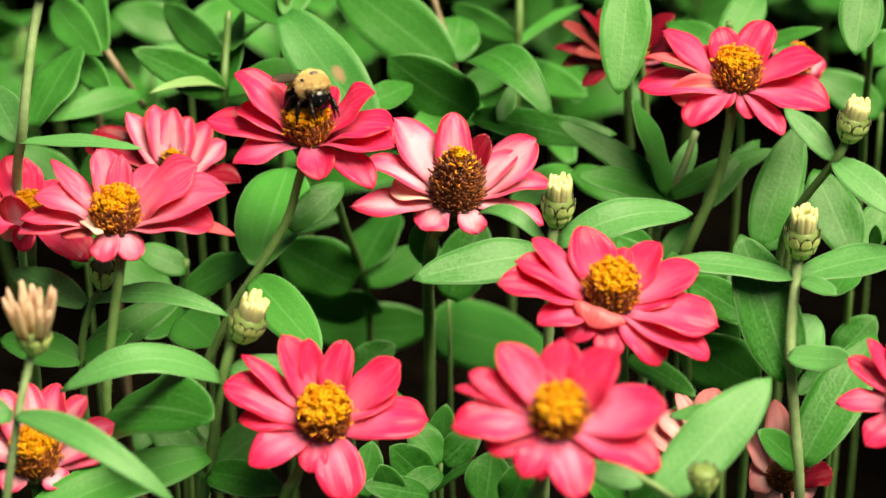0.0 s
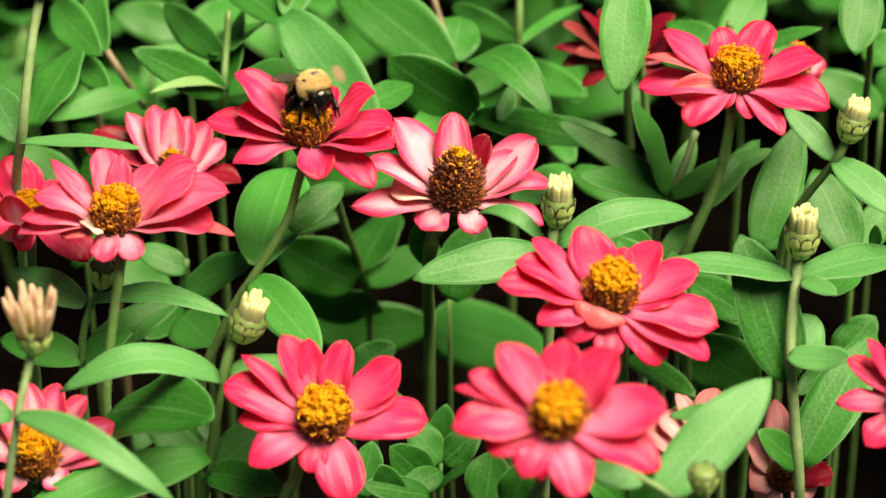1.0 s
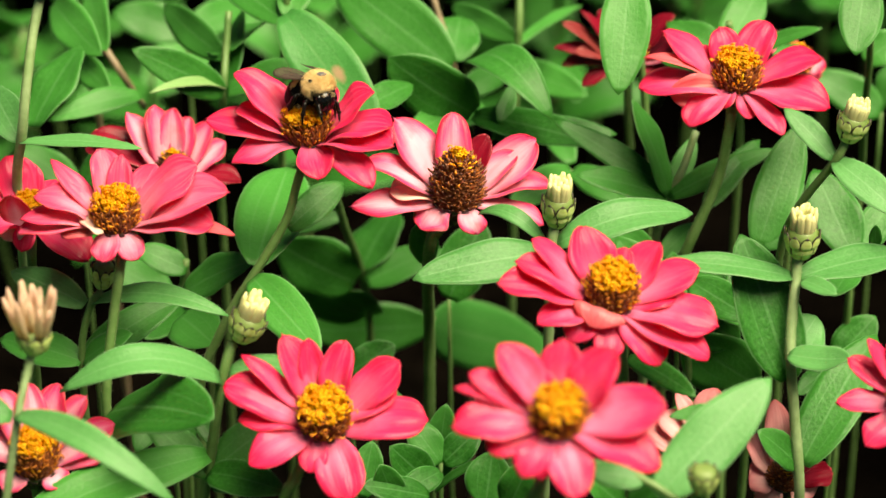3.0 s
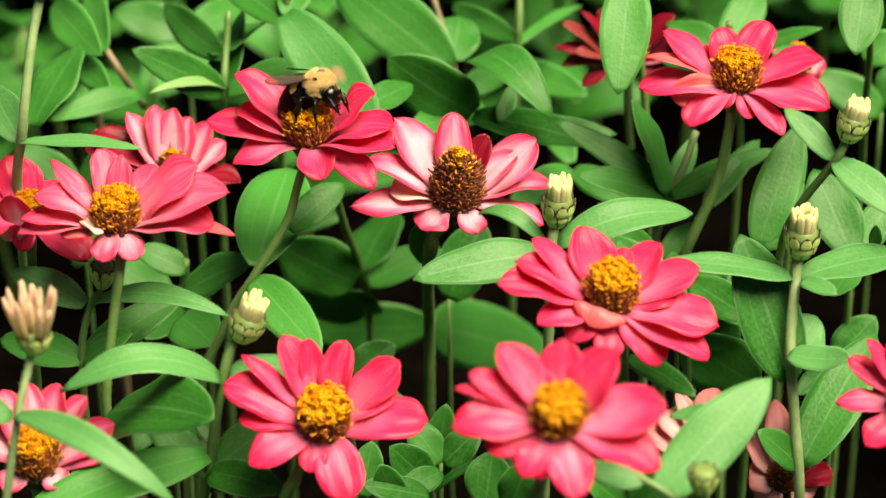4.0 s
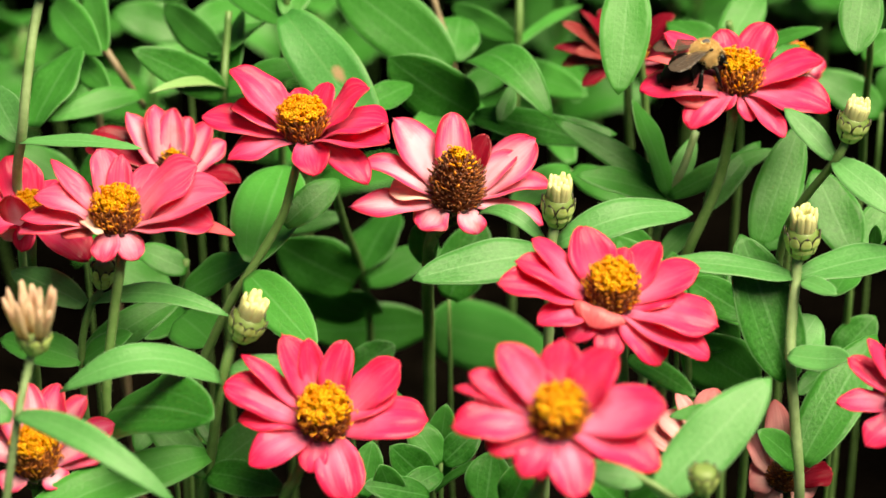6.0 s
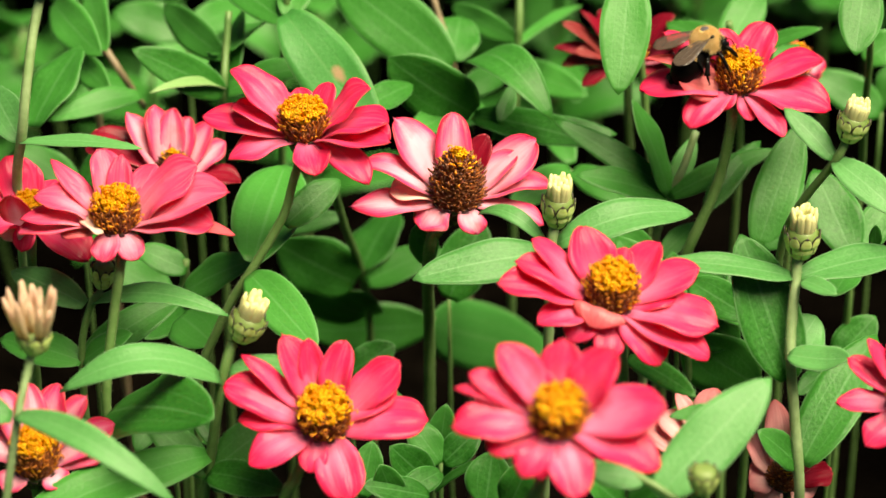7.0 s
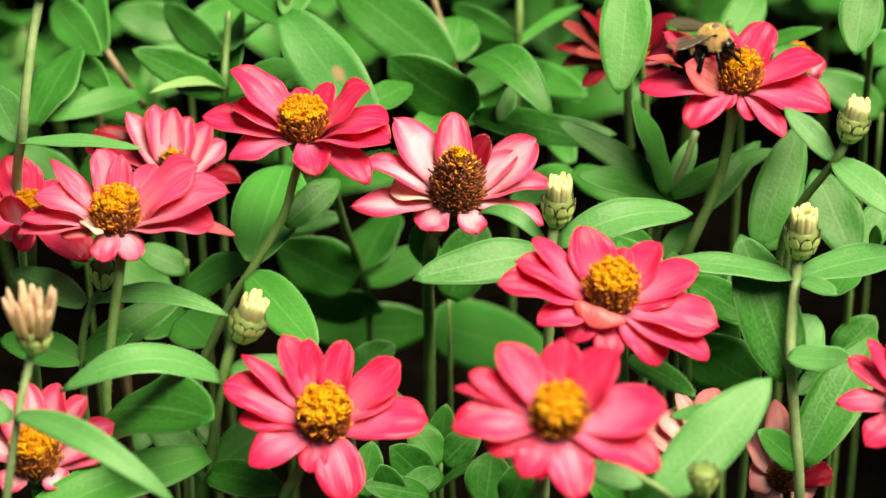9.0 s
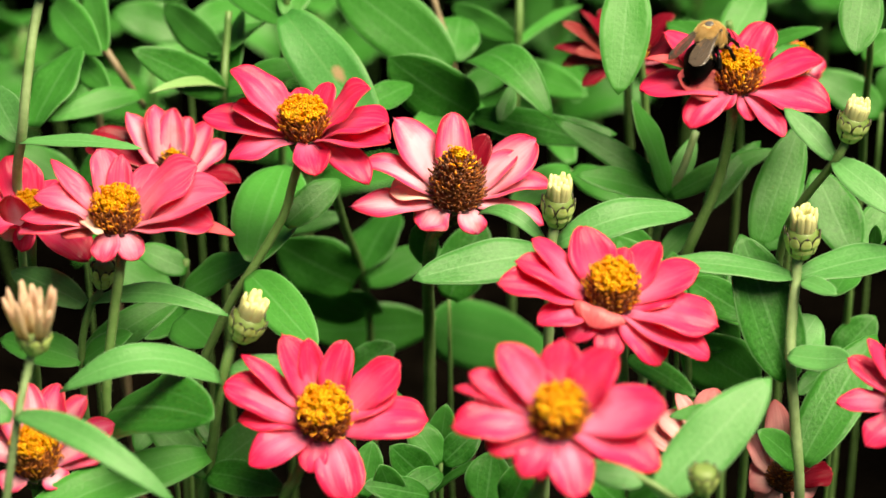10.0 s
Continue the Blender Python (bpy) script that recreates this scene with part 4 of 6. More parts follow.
p = Plant('withered zinnia bloom browning among low leaves', [(10.93, 0.40, -1.00), (10.80, 0.03, 2.60), (10.69, -0.33, 6.21), (10.59, -0.66, 9.81), (10.51, -0.95, 13.42), (10.45, -1.19, 17.02), (10.41, -1.40, 20.63), (10.38, -1.57, 24.23), (10.37, -1.73, 27.84), (10.13, -2.20, 28.95)], 0.13)
b = p.bloom((10.07, -2.46, 29.46), (0.00, -0.17, 0.98), 0.53, 0.59, 0.05, OLD, 19)
p.petal(b, 102, 2.20, 0.91, 60)
p.petal(b, 129, 1.28, 1.18, 35)
p.petal(b, 180, 0.62, 1.37, 0)
p.petal(b, 78, 1.05, 1.09, 50)
p.petal(b, 226, 0.71, 0.97, -45)
p.petal(b, 321, 0.59, 1.10, -40)
p.petal(b, 47, 1.40, 1.04, 40, look=CRIMSON)
p.petal(b, 10, 1.05, 1.20, 5, look=CRIMSON)

p = Plant('zinnia bud opening yellow on a slanting stem', [(9.42, 5.81, -1.00), (9.58, 5.42, 2.85), (9.73, 5.04, 6.71), (9.86, 4.68, 10.56), (9.98, 4.36, 14.42), (10.07, 4.08, 18.27), (10.13, 3.83, 22.13), (10.18, 3.62, 25.98), (10.20, 3.44, 29.84), (10.23, 3.27, 33.69), (10.56, 2.73, 35.62), (11.42, 2.41, 37.33), (11.68, 2.40, 37.86), (11.91, 2.65, 38.25)], 0.13)
p.bud((11.87, 2.58, 38.14), (0.21, -0.00, 0.98), 0.48, 0.90, seed=20, young=20, reach=0.5)
p.leaf((11.46, 2.36, 37.62), (10.07, 3.52, 38.67), 0.77, -22, 0.05)
p.leaf((11.52, 2.33, 37.57), (13.38, 0.47, 36.73), 1.07, 24, 0.06)

p = Plant('tall zinnia stem with narrow spreading leaves', [(-13.34, 4.09, -1.00), (-13.19, 3.77, 2.80), (-13.05, 3.45, 6.60), (-12.92, 3.16, 10.40), (-12.81, 2.89, 14.20), (-12.71, 2.65, 18.00), (-12.64, 2.44, 21.80), (-12.59, 2.26, 25.60), (-12.55, 2.10, 29.40), (-12.52, 1.97, 33.20), (-12.50, 1.84, 37.00), (-12.16, 1.32, 38.95), (-11.96, 1.64, 40.36), (-11.76, 2.52, 41.72), (-11.54, 3.14, 42.67)], 0.15, STEM_PALE)
p.leaf((-12.19, 1.25, 38.86), (-8.57, 0.29, 39.21), 0.55, 7, 0.04)
p.leaf((-12.21, 1.36, 38.83), (-13.33, 3.46, 39.50), 1.11, -16, 0.05)
p.bud((-11.50, 3.12, 42.65), (0.14, -0.00, 0.99), 0.52, 0.96, seed=21, young=20)

p = Plant('green zinnia foliage behind the flowers', [(-10.88, 20.09, -1.00), (-11.11, 19.57, 2.83), (-11.34, 19.07, 6.66), (-11.53, 18.62, 10.49), (-11.68, 18.21, 14.32), (-11.80, 17.87, 18.15), (-11.87, 17.57, 21.98), (-11.92, 17.32, 25.81), (-11.95, 17.09, 29.64), (-12.40, 16.47, 33.82), (-12.80, 16.17, 35.93)], 0.14, STEM_RED, fuzzy=False)
p.branch([(-11.67, 16.41, 33.74), (-10.96, 15.84, 32.85), (-10.33, 16.42, 31.18)], 0.13, STEM_RED)
p.leaf((-13.08, 15.91, 35.54), (-11.15, 12.50, 35.43), 1.43, 50, 0.05)
p.leaf((-9.85, 11.80, 34.34), (-12.71, 10.13, 34.34), 0.91, -26, 0.08)
p.leaf((-13.17, 10.02, 34.18), (-11.85, 12.66, 35.67), 2.00, -20, 0.03)
p.leaf((-12.01, 17.30, 35.11), (-11.12, 13.81, 34.87), 1.29, 47, 0.03)
p.leaf((-12.06, 13.65, 34.63), (-10.87, 11.88, 34.47), 0.96, 54, 0.03)

p = Plant('green zinnia foliage behind the flowers', [(-8.21, 16.96, -1.00), (-8.06, 16.28, 2.54), (-7.93, 15.63, 6.08), (-7.81, 15.03, 9.61), (-7.71, 14.50, 13.15), (-7.62, 14.04, 16.69), (-7.57, 13.66, 20.23), (-7.53, 13.35, 23.76), (-7.50, 13.09, 27.30), (-7.48, 12.86, 30.84), (-7.18, 11.78, 34.31), (-7.09, 12.58, 35.55), (-6.99, 13.28, 36.63)], 0.13, fuzzy=False)
p.leaf((-7.11, 11.22, 34.74), (-9.86, 10.15, 36.95), 1.25, -63, 0.06)
p.leaf((-7.07, 11.29, 34.85), (-9.30, 9.40, 35.79), 0.42, -14, 0.1, cup=0.5, label='dry curled pale leaf')
p.leaf((-7.09, 11.88, 34.47), (-6.63, 14.54, 36.00), 1.11, -31, 0.02)
p.leaf((-7.03, 11.22, 34.74), (-4.07, 11.06, 35.78), 1.08, 24, 0.1)
p.leaf((-7.23, 11.88, 34.47), (-7.66, 13.76, 34.79), 0.49, -10, 0.02)
p.leaf((-7.18, 12.48, 35.40), (-9.51, 17.10, 34.79), 1.19, -58, 0.03)
p.leaf((-7.09, 12.53, 35.47), (-5.47, 16.89, 34.47), 2.79, -28, 0.05)

p = Plant('green zinnia foliage behind the flowers', [(-5.83, 17.86, -1.00), (-5.75, 17.17, 2.89), (-5.68, 16.50, 6.78), (-5.61, 15.90, 10.67), (-5.56, 15.38, 14.55), (-5.52, 14.95, 18.44), (-5.49, 14.60, 22.33), (-5.48, 14.31, 26.22), (-5.47, 14.05, 30.11), (-5.32, 13.09, 33.77), (-5.11, 12.47, 36.66), (-4.98, 12.54, 38.07)], 0.13, fuzzy=False)
p.leaf((-5.00, 10.76, 37.90), (-1.92, 7.23, 35.21), 2.01, 27, 0.04, label='green leaf with a brown scorched patch')
p.leaf((-5.02, 11.95, 37.15), (-4.50, 13.99, 37.72), 1.10, 10, 0.02)
p.leaf((-5.07, 11.85, 37.00), (-7.28, 15.03, 36.75), 1.19, -22, 0.05)
p.leaf((-2.57, 8.67, 35.59), (-0.98, 10.76, 35.32), 0.98, 24, 0.04)

p = Plant('green zinnia foliage behind the flowers', [(1.66, 19.92, -1.00), (1.50, 19.25, 2.66), (1.34, 18.61, 6.33), (1.21, 18.03, 9.99), (1.10, 17.53, 13.66), (1.02, 17.11, 17.32), (0.97, 16.76, 20.99), (0.93, 16.48, 24.65), (0.91, 16.23, 28.31), (0.60, 15.31, 32.05), (0.30, 14.93, 34.02), (-0.04, 15.50, 34.90), (-0.36, 16.07, 35.78)], 0.12, STEM_RED, fuzzy=False)
p.leaf((0.26, 14.13, 34.08), (-3.74, 17.62, 35.60), 2.25, -41, 0.06)
p.leaf((0.30, 14.85, 33.90), (0.60, 16.89, 34.47), 1.65, 6, 0.05)
p.leaf((1.00, 11.48, 33.85), (-1.75, 11.24, 36.05), 2.25, -90, 0.06)
p.leaf((0.94, 12.38, 35.24), (3.46, 8.51, 35.34), 1.52, 13, 0.25)
p.leaf((0.99, 10.82, 34.13), (4.95, 8.49, 34.39), 1.28, 25, 0.04)
p.leaf((1.58, 10.47, 33.59), (5.60, 9.89, 33.98), 0.96, 29, 0.08)
p.leaf((1.84, 10.09, 34.28), (2.27, 11.37, 34.97), 0.62, 12, 0.02)
p.leaf((1.42, 12.79, 33.30), (-1.16, 9.87, 33.95), 1.36, -16, 0.05)

p = Plant('green zinnia foliage behind the flowers', [(2.33, 18.35, -1.00), (2.38, 18.31, 2.91), (2.42, 18.26, 6.83), (2.45, 18.19, 10.74), (2.48, 18.10, 14.65), (2.50, 17.99, 18.57), (2.52, 17.85, 22.48), (2.53, 17.69, 26.39), (2.53, 17.52, 30.31), (2.62, 17.80, 33.31), (2.65, 18.65, 34.62)], 0.15, fuzzy=False)
p.leaf((2.58, 17.59, 32.98), (4.93, 20.81, 32.79), 0.55, -4, 0.05)
p.leaf((2.56, 17.69, 33.14), (0.32, 20.81, 32.79), 0.89, -59, 0.05)

p = Plant('green zinnia foliage behind the flowers', [(8.19, 13.19, -1.00), (7.93, 13.02, 2.62), (7.68, 12.85, 6.24), (7.46, 12.68, 9.86), (7.27, 12.51, 13.48), (7.12, 12.34, 17.09), (7.01, 12.17, 20.71), (6.93, 12.00, 24.33), (6.89, 11.83, 27.95), (6.85, 11.66, 31.57), (6.29, 11.65, 36.69), (5.86, 9.81, 40.10)], 0.13, fuzzy=False)
p.leaf((5.80, 9.62, 39.81), (5.38, 6.77, 37.25), 1.60, -7, 0.02)

p = Plant('green zinnia foliage behind the flowers', [(5.69, 10.34, -1.00), (5.88, 9.93, 2.49), (6.06, 9.53, 5.99), (6.22, 9.15, 9.48), (6.36, 8.81, 12.97), (6.46, 8.51, 16.47), (6.54, 8.24, 19.96), (6.60, 8.00, 23.45), (6.63, 7.79, 26.95), (6.66, 7.59, 30.44), (7.06, 7.07, 33.13), (7.52, 7.23, 34.28), (7.94, 7.88, 35.30)], 0.13, STEM_PALE, fuzzy=False)
p.leaf((7.06, 6.79, 33.62), (5.89, 7.99, 36.38), 1.17, 12, 0.03)
p.leaf((6.98, 6.89, 33.76), (3.53, 8.06, 35.56), 0.90, -28, 0.04)
p.leaf((7.11, 6.76, 33.57), (10.42, 7.57, 34.81), 0.87, 28, 0.05)
p.leaf((7.02, 6.75, 33.54), (4.14, 6.28, 34.66), 1.10, -24, 0.05)
p.leaf((7.12, 6.91, 33.44), (7.99, 8.67, 34.66), 0.72, 15, 0.02)

p = Plant('green zinnia foliage behind the flowers', [(9.59, 5.95, -1.00), (9.62, 5.75, 2.62), (9.65, 5.55, 6.24), (9.68, 5.35, 9.86), (9.70, 5.16, 13.48), (9.72, 4.98, 17.10), (9.73, 4.79, 20.71), (9.74, 4.62, 24.33), (9.75, 4.44, 27.95), (9.75, 4.27, 31.57), (9.82, 4.20, 33.29)], 0.14, fuzzy=False)
p.leaf((9.68, 4.24, 33.35), (11.07, 7.12, 35.95), 1.47, 18, 0.03)
p.leaf((9.73, 4.20, 33.29), (8.68, 2.61, 32.69), 1.08, -15, 0.05)
p.leaf((9.73, 4.24, 33.35), (12.03, 6.09, 34.37), 1.43, 31, 0.05)

p = Plant('green zinnia foliage behind the flowers', [(14.80, 17.68, -1.00), (14.65, 16.86, 2.54), (14.52, 16.08, 6.08), (14.40, 15.36, 9.61), (14.29, 14.72, 13.15), (14.21, 14.18, 16.69), (14.15, 13.75, 20.23), (14.11, 13.40, 23.76), (14.09, 13.11, 27.30), (14.07, 12.86, 30.84), (13.77, 11.48, 33.85), (13.55, 10.23, 37.07), (12.94, 8.73, 40.28)], 0.13, fuzzy=False)
p.leaf((12.94, 8.64, 40.13), (12.52, 6.56, 38.76), 1.38, -8, 0.03)
p.leaf((13.57, 11.16, 35.93), (14.84, 11.65, 36.69), 1.15, 33, 0.05)

p = Plant('green zinnia foliage behind the flowers', [(10.77, 14.93, -1.00), (10.62, 14.77, 2.64), (10.47, 14.62, 6.29), (10.34, 14.46, 9.93), (10.23, 14.30, 13.58), (10.14, 14.14, 17.22), (10.08, 13.97, 20.86), (10.04, 13.81, 24.51), (10.01, 13.65, 28.15), (9.99, 13.48, 31.79), (9.66, 13.50, 34.40), (9.34, 13.08, 36.32)], 0.13, fuzzy=False)
p.leaf((9.24, 12.58, 35.55), (10.50, 14.93, 36.59), 1.35, 19, 0.03)
p.leaf((9.71, 12.48, 35.40), (12.20, 11.75, 36.84), 0.62, 26, 0.05)
p.leaf((9.52, 12.38, 35.24), (7.41, 14.32, 35.65), 1.18, -26, 0.05)
p.leaf((10.50, 9.89, 36.54), (11.39, 10.84, 36.73), 0.68, 24, 0.02)

p = Plant('green zinnia foliage behind the flowers', [(12.68, 5.11, -1.00), (12.65, 5.00, 2.55), (12.63, 4.88, 6.11), (12.61, 4.76, 9.66), (12.59, 4.64, 13.21), (12.58, 4.50, 16.77), (12.57, 4.36, 20.32), (12.56, 4.21, 23.88), (12.56, 4.05, 27.43), (12.56, 3.89, 30.98), (12.51, 4.01, 33.00)], 0.12, fuzzy=False)
p.leaf((12.56, 4.10, 33.15), (11.50, 6.37, 34.81), 1.61, -16, 0.04)
p.leaf((12.59, 4.06, 33.07), (14.31, 6.09, 34.37), 1.08, 22, 0.05)
p.leaf((12.59, 3.92, 32.86), (11.72, 1.74, 33.17), 0.93, -12, 0.05)
p.leaf((12.82, 1.68, 34.93), (12.78, 1.64, 35.79), 0.40, -131, 0.0)

p = Plant('green zinnia foliage behind the flowers', [(-2.02, 17.95, -1.00), (-2.16, 16.97, 2.57), (-2.28, 16.07, 6.14), (-2.38, 15.27, 9.71), (-2.45, 14.63, 13.29), (-2.50, 14.13, 16.86), (-2.53, 13.74, 20.43), (-2.55, 13.43, 24.00), (-2.77, 12.17, 27.20), (-3.26, 10.65, 30.00), (-3.53, 8.98, 32.57)], 0.14, fuzzy=False)
p.leaf((-2.77, 12.17, 27.20), (-1.64, 14.48, 28.20), 1.95, -17, 0.04)
p.leaf((-2.97, 11.96, 26.88), (-5.58, 11.52, 28.77), 2.24, -86, 0.05)
p.leaf((-2.62, 11.96, 26.88), (-0.08, 12.59, 27.85), 1.24, 34, 0.05)
p.leaf((-3.35, 10.80, 30.24), (-5.88, 10.54, 29.84), 0.72, -35, 0.05)
p.leaf((-2.65, 13.64, 24.33), (-4.70, 11.96, 26.88), 2.76, -138, 0.03)

p = Plant('green zinnia foliage behind the flowers', [(-8.86, 5.91, -1.00), (-8.72, 5.79, 2.93), (-8.59, 5.67, 6.85), (-8.48, 5.53, 10.78), (-8.38, 5.39, 14.71), (-8.32, 5.24, 18.64), (-8.27, 5.07, 22.56), (-8.24, 4.90, 26.49), (-8.23, 4.72, 30.42), (-7.96, 4.85, 32.45)], 0.12, fuzzy=False)
p.leaf((-8.05, 4.27, 31.57), (-5.73, 3.17, 33.55), 1.31, 37, 0.05)
p.leaf((-8.05, 3.06, 31.55), (-6.85, 0.95, 31.96), 1.63, 26, 0.03)
p.leaf((-8.14, 4.08, 31.28), (-9.08, 1.86, 31.53), 1.26, -20, 0.03)
p.leaf((-7.96, 4.66, 32.16), (-9.54, 5.04, 32.75), 0.98, -28, 0.05)

p = Plant('green zinnia foliage behind the flowers', [(8.05, 3.73, -1.00), (7.96, 3.62, 2.74), (7.88, 3.50, 6.48), (7.81, 3.37, 10.22), (7.75, 3.22, 13.96), (7.71, 3.07, 17.70), (7.68, 2.91, 21.44), (7.66, 2.73, 25.18), (7.65, 2.55, 28.92), (7.48, 2.69, 30.96)], 0.12, fuzzy=False)
p.leaf((7.53, 2.69, 30.96), (7.00, 3.73, 33.49), 1.27, -40, 0.05)
p.leaf((7.56, 3.06, 31.55), (9.12, 2.69, 30.96), 1.61, 69, 0.03)
p.leaf((7.56, 2.69, 30.96), (9.75, 2.74, 29.22), 2.24, 95, 0.03)
p.leaf((7.45, 2.05, 31.82), (5.25, 3.55, 34.12), 1.40, -34, 0.05)
p.leaf((7.57, 2.80, 32.97), (9.26, 1.37, 32.60), 1.20, 39, 0.03)

p = Plant('green zinnia foliage behind the flowers', [(-0.54, 0.76, -1.00), (-0.49, 0.61, 2.64), (-0.45, 0.45, 6.27), (-0.41, 0.30, 9.91), (-0.38, 0.16, 13.54), (-0.36, 0.02, 17.18), (-0.34, -0.12, 20.81), (-0.33, -0.25, 24.45), (-0.33, -0.38, 28.08), (-0.24, -0.44, 29.83)], 0.13, fuzzy=False)
p.leaf((-0.24, -1.27, 28.55), (0.10, -0.83, 31.06), 1.11, 31, 0.03)
p.leaf((-0.32, -2.16, 29.02), (-1.56, -2.32, 30.60), 1.21, -58, 0.03)
p.leaf((-1.38, -4.01, 29.83), (-1.81, -4.21, 31.37), 0.92, -96, 0.03)
p.leaf((-0.23, -2.25, 28.88), (1.25, -3.32, 30.90), 0.41, 34, 0.05)
p.leaf((-0.15, -1.27, 28.55), (-0.93, 0.65, 29.66), 1.03, -12, 0.05)
p.leaf((-2.39, -3.13, 29.35), (-2.06, -2.23, 30.74), 1.00, 14, 0.03)
p.leaf((1.22, -5.60, 31.06), (1.41, -4.80, 32.30), 1.38, 9, 0.03)
p.leaf((1.84, -6.48, 31.54), (2.44, -6.54, 33.28), 1.12, 74, 0.03)
p.leaf((-0.39, -3.92, 29.97), (-2.33, -4.54, 30.85), 0.96, -31, 0.03)

p = Plant('green zinnia foliage behind the flowers', [(5.04, -4.80, -1.00), (5.05, -5.05, 2.62), (5.05, -5.28, 6.23), (5.06, -5.51, 9.85), (5.07, -5.71, 13.46), (5.07, -5.90, 17.08), (5.07, -6.06, 20.70), (5.08, -6.21, 24.31), (5.08, -6.35, 27.93), (5.08, -6.48, 31.54), (5.10, -6.76, 32.95)], 0.12, fuzzy=False)
p.leaf((5.02, -7.27, 32.16), (3.75, -8.35, 34.17), 1.33, -61, 0.03)
p.leaf((5.10, -7.10, 32.42), (6.19, -8.43, 34.04), 1.30, 50, 0.03)
p.leaf((5.10, -6.93, 32.69), (4.72, -7.13, 34.20), 0.94, -100, 0.03)

p = Plant('green zinnia foliage behind the flowers', [(6.98, 5.67, -1.00), (6.93, 5.47, 12.99), (6.78, 5.17, 24.36), (6.68, 4.87, 32.48)], 0.075, fuzzy=False)
p.leaf((6.68, 4.87, 32.48), (4.48, 4.69, 34.05), 1.01, -51, 0.05)
p.leaf((6.81, 5.74, 31.98), (8.08, 7.16, 32.33), 0.71, 22, 0.05)

p = Plant('green zinnia foliage behind the flowers', [(7.68, 5.63, -1.00), (7.63, 5.43, 12.97), (7.48, 5.13, 24.32), (7.38, 4.83, 32.42)], 0.075, fuzzy=False)
p.leaf((7.38, 4.83, 32.42), (9.37, 2.06, 31.82), 1.39, 25, 0.05)
p.leaf((7.37, 5.61, 31.79), (5.96, 5.11, 31.01), 1.06, -35, 0.05)

p = Plant('green zinnia foliage behind the flowers', [(0.50, 8.30, -1.00), (0.45, 8.10, 11.67), (0.30, 7.80, 21.89), (0.20, 7.50, 29.19)], 0.075, fuzzy=False)
p.leaf((0.20, 7.50, 29.19), (1.30, 8.88, 31.31), 1.74, 21, 0.05)

p = Plant('green zinnia foliage behind the flowers', [(7.89, -6.62, -1.00), (7.84, -6.82, 14.24), (7.69, -7.12, 26.70), (7.59, -7.42, 35.60)], 0.075, fuzzy=False)
p.leaf((7.59, -7.42, 35.60), (6.02, -8.31, 36.06), 0.48, -40, 0.05)

p = Plant('green zinnia foliage behind the flowers', [(2.74, 21.11, -1.00), (2.69, 20.91, 12.22), (2.54, 20.61, 22.91), (2.44, 20.31, 30.55)], 0.075, fuzzy=False)
p.leaf((2.44, 20.31, 30.55), (5.08, 18.02, 30.70), 1.20, 40, 0.05)
p.leaf((2.34, 20.33, 30.58), (0.32, 17.97, 30.62), 1.00, -44, 0.05)

p = Plant('green zinnia foliage behind the flowers', [(4.52, 12.30, -1.00), (4.47, 12.10, 12.67), (4.32, 11.80, 23.76), (4.22, 11.50, 31.67)], 0.075, fuzzy=False)
p.leaf((4.22, 11.50, 31.67), (2.12, 9.14, 31.72), 1.11, -41, 0.05)
p.leaf((4.32, 11.50, 31.67), (6.03, 10.04, 31.27), 1.02, 33, 0.05)
p.leaf((4.30, 12.46, 31.31), (3.39, 15.11, 31.72), 0.95, -12, 0.05)

p = Plant('green zinnia foliage behind the flowers', [(12.51, 3.93, -1.00), (12.46, 3.73, 11.92), (12.31, 3.43, 22.35), (12.21, 3.13, 29.80)], 0.075, fuzzy=False)
p.leaf((12.21, 3.13, 29.80), (13.43, 3.90, 30.98), 1.23, 23, 0.05)
p.leaf((12.03, 3.04, 29.66), (10.86, 1.75, 29.51), 0.70, -20, 0.05)

p = Plant('green zinnia foliage behind the flowers', [(-9.05, 23.52, -1.00), (-9.10, 23.32, 12.24), (-9.25, 23.02, 22.95), (-9.35, 22.72, 30.60)], 0.075, fuzzy=False)
p.leaf((-9.35, 22.72, 30.60), (-12.02, 23.17, 31.29), 1.54, -43, 0.05)
p.leaf((-9.24, 22.78, 30.68), (-7.42, 25.05, 30.51), 1.25, 39, 0.05)

p = Plant('green zinnia foliage behind the flowers', [(-11.98, 13.69, -1.00), (-12.03, 13.49, 12.06), (-12.18, 13.19, 22.61), (-12.28, 12.89, 30.15)], 0.075, fuzzy=False)
p.leaf((-12.28, 12.89, 30.15), (-14.37, 13.62, 31.27), 1.14, -35, 0.05)
p.leaf((-12.18, 12.95, 30.23), (-10.47, 13.73, 31.43), 1.14, 40, 0.05)

p = Plant('green zinnia foliage behind the flowers', [(-8.74, 10.06, -1.00), (-8.79, 9.86, 11.29), (-8.94, 9.56, 21.17), (-9.04, 9.26, 28.23)], 0.075, fuzzy=False)
p.leaf((-9.04, 9.26, 28.23), (-10.91, 9.77, 29.01), 1.31, -36, 0.05)
p.leaf((-8.95, 8.33, 28.63), (-8.40, 5.88, 28.53), 1.10, 4, 0.05)

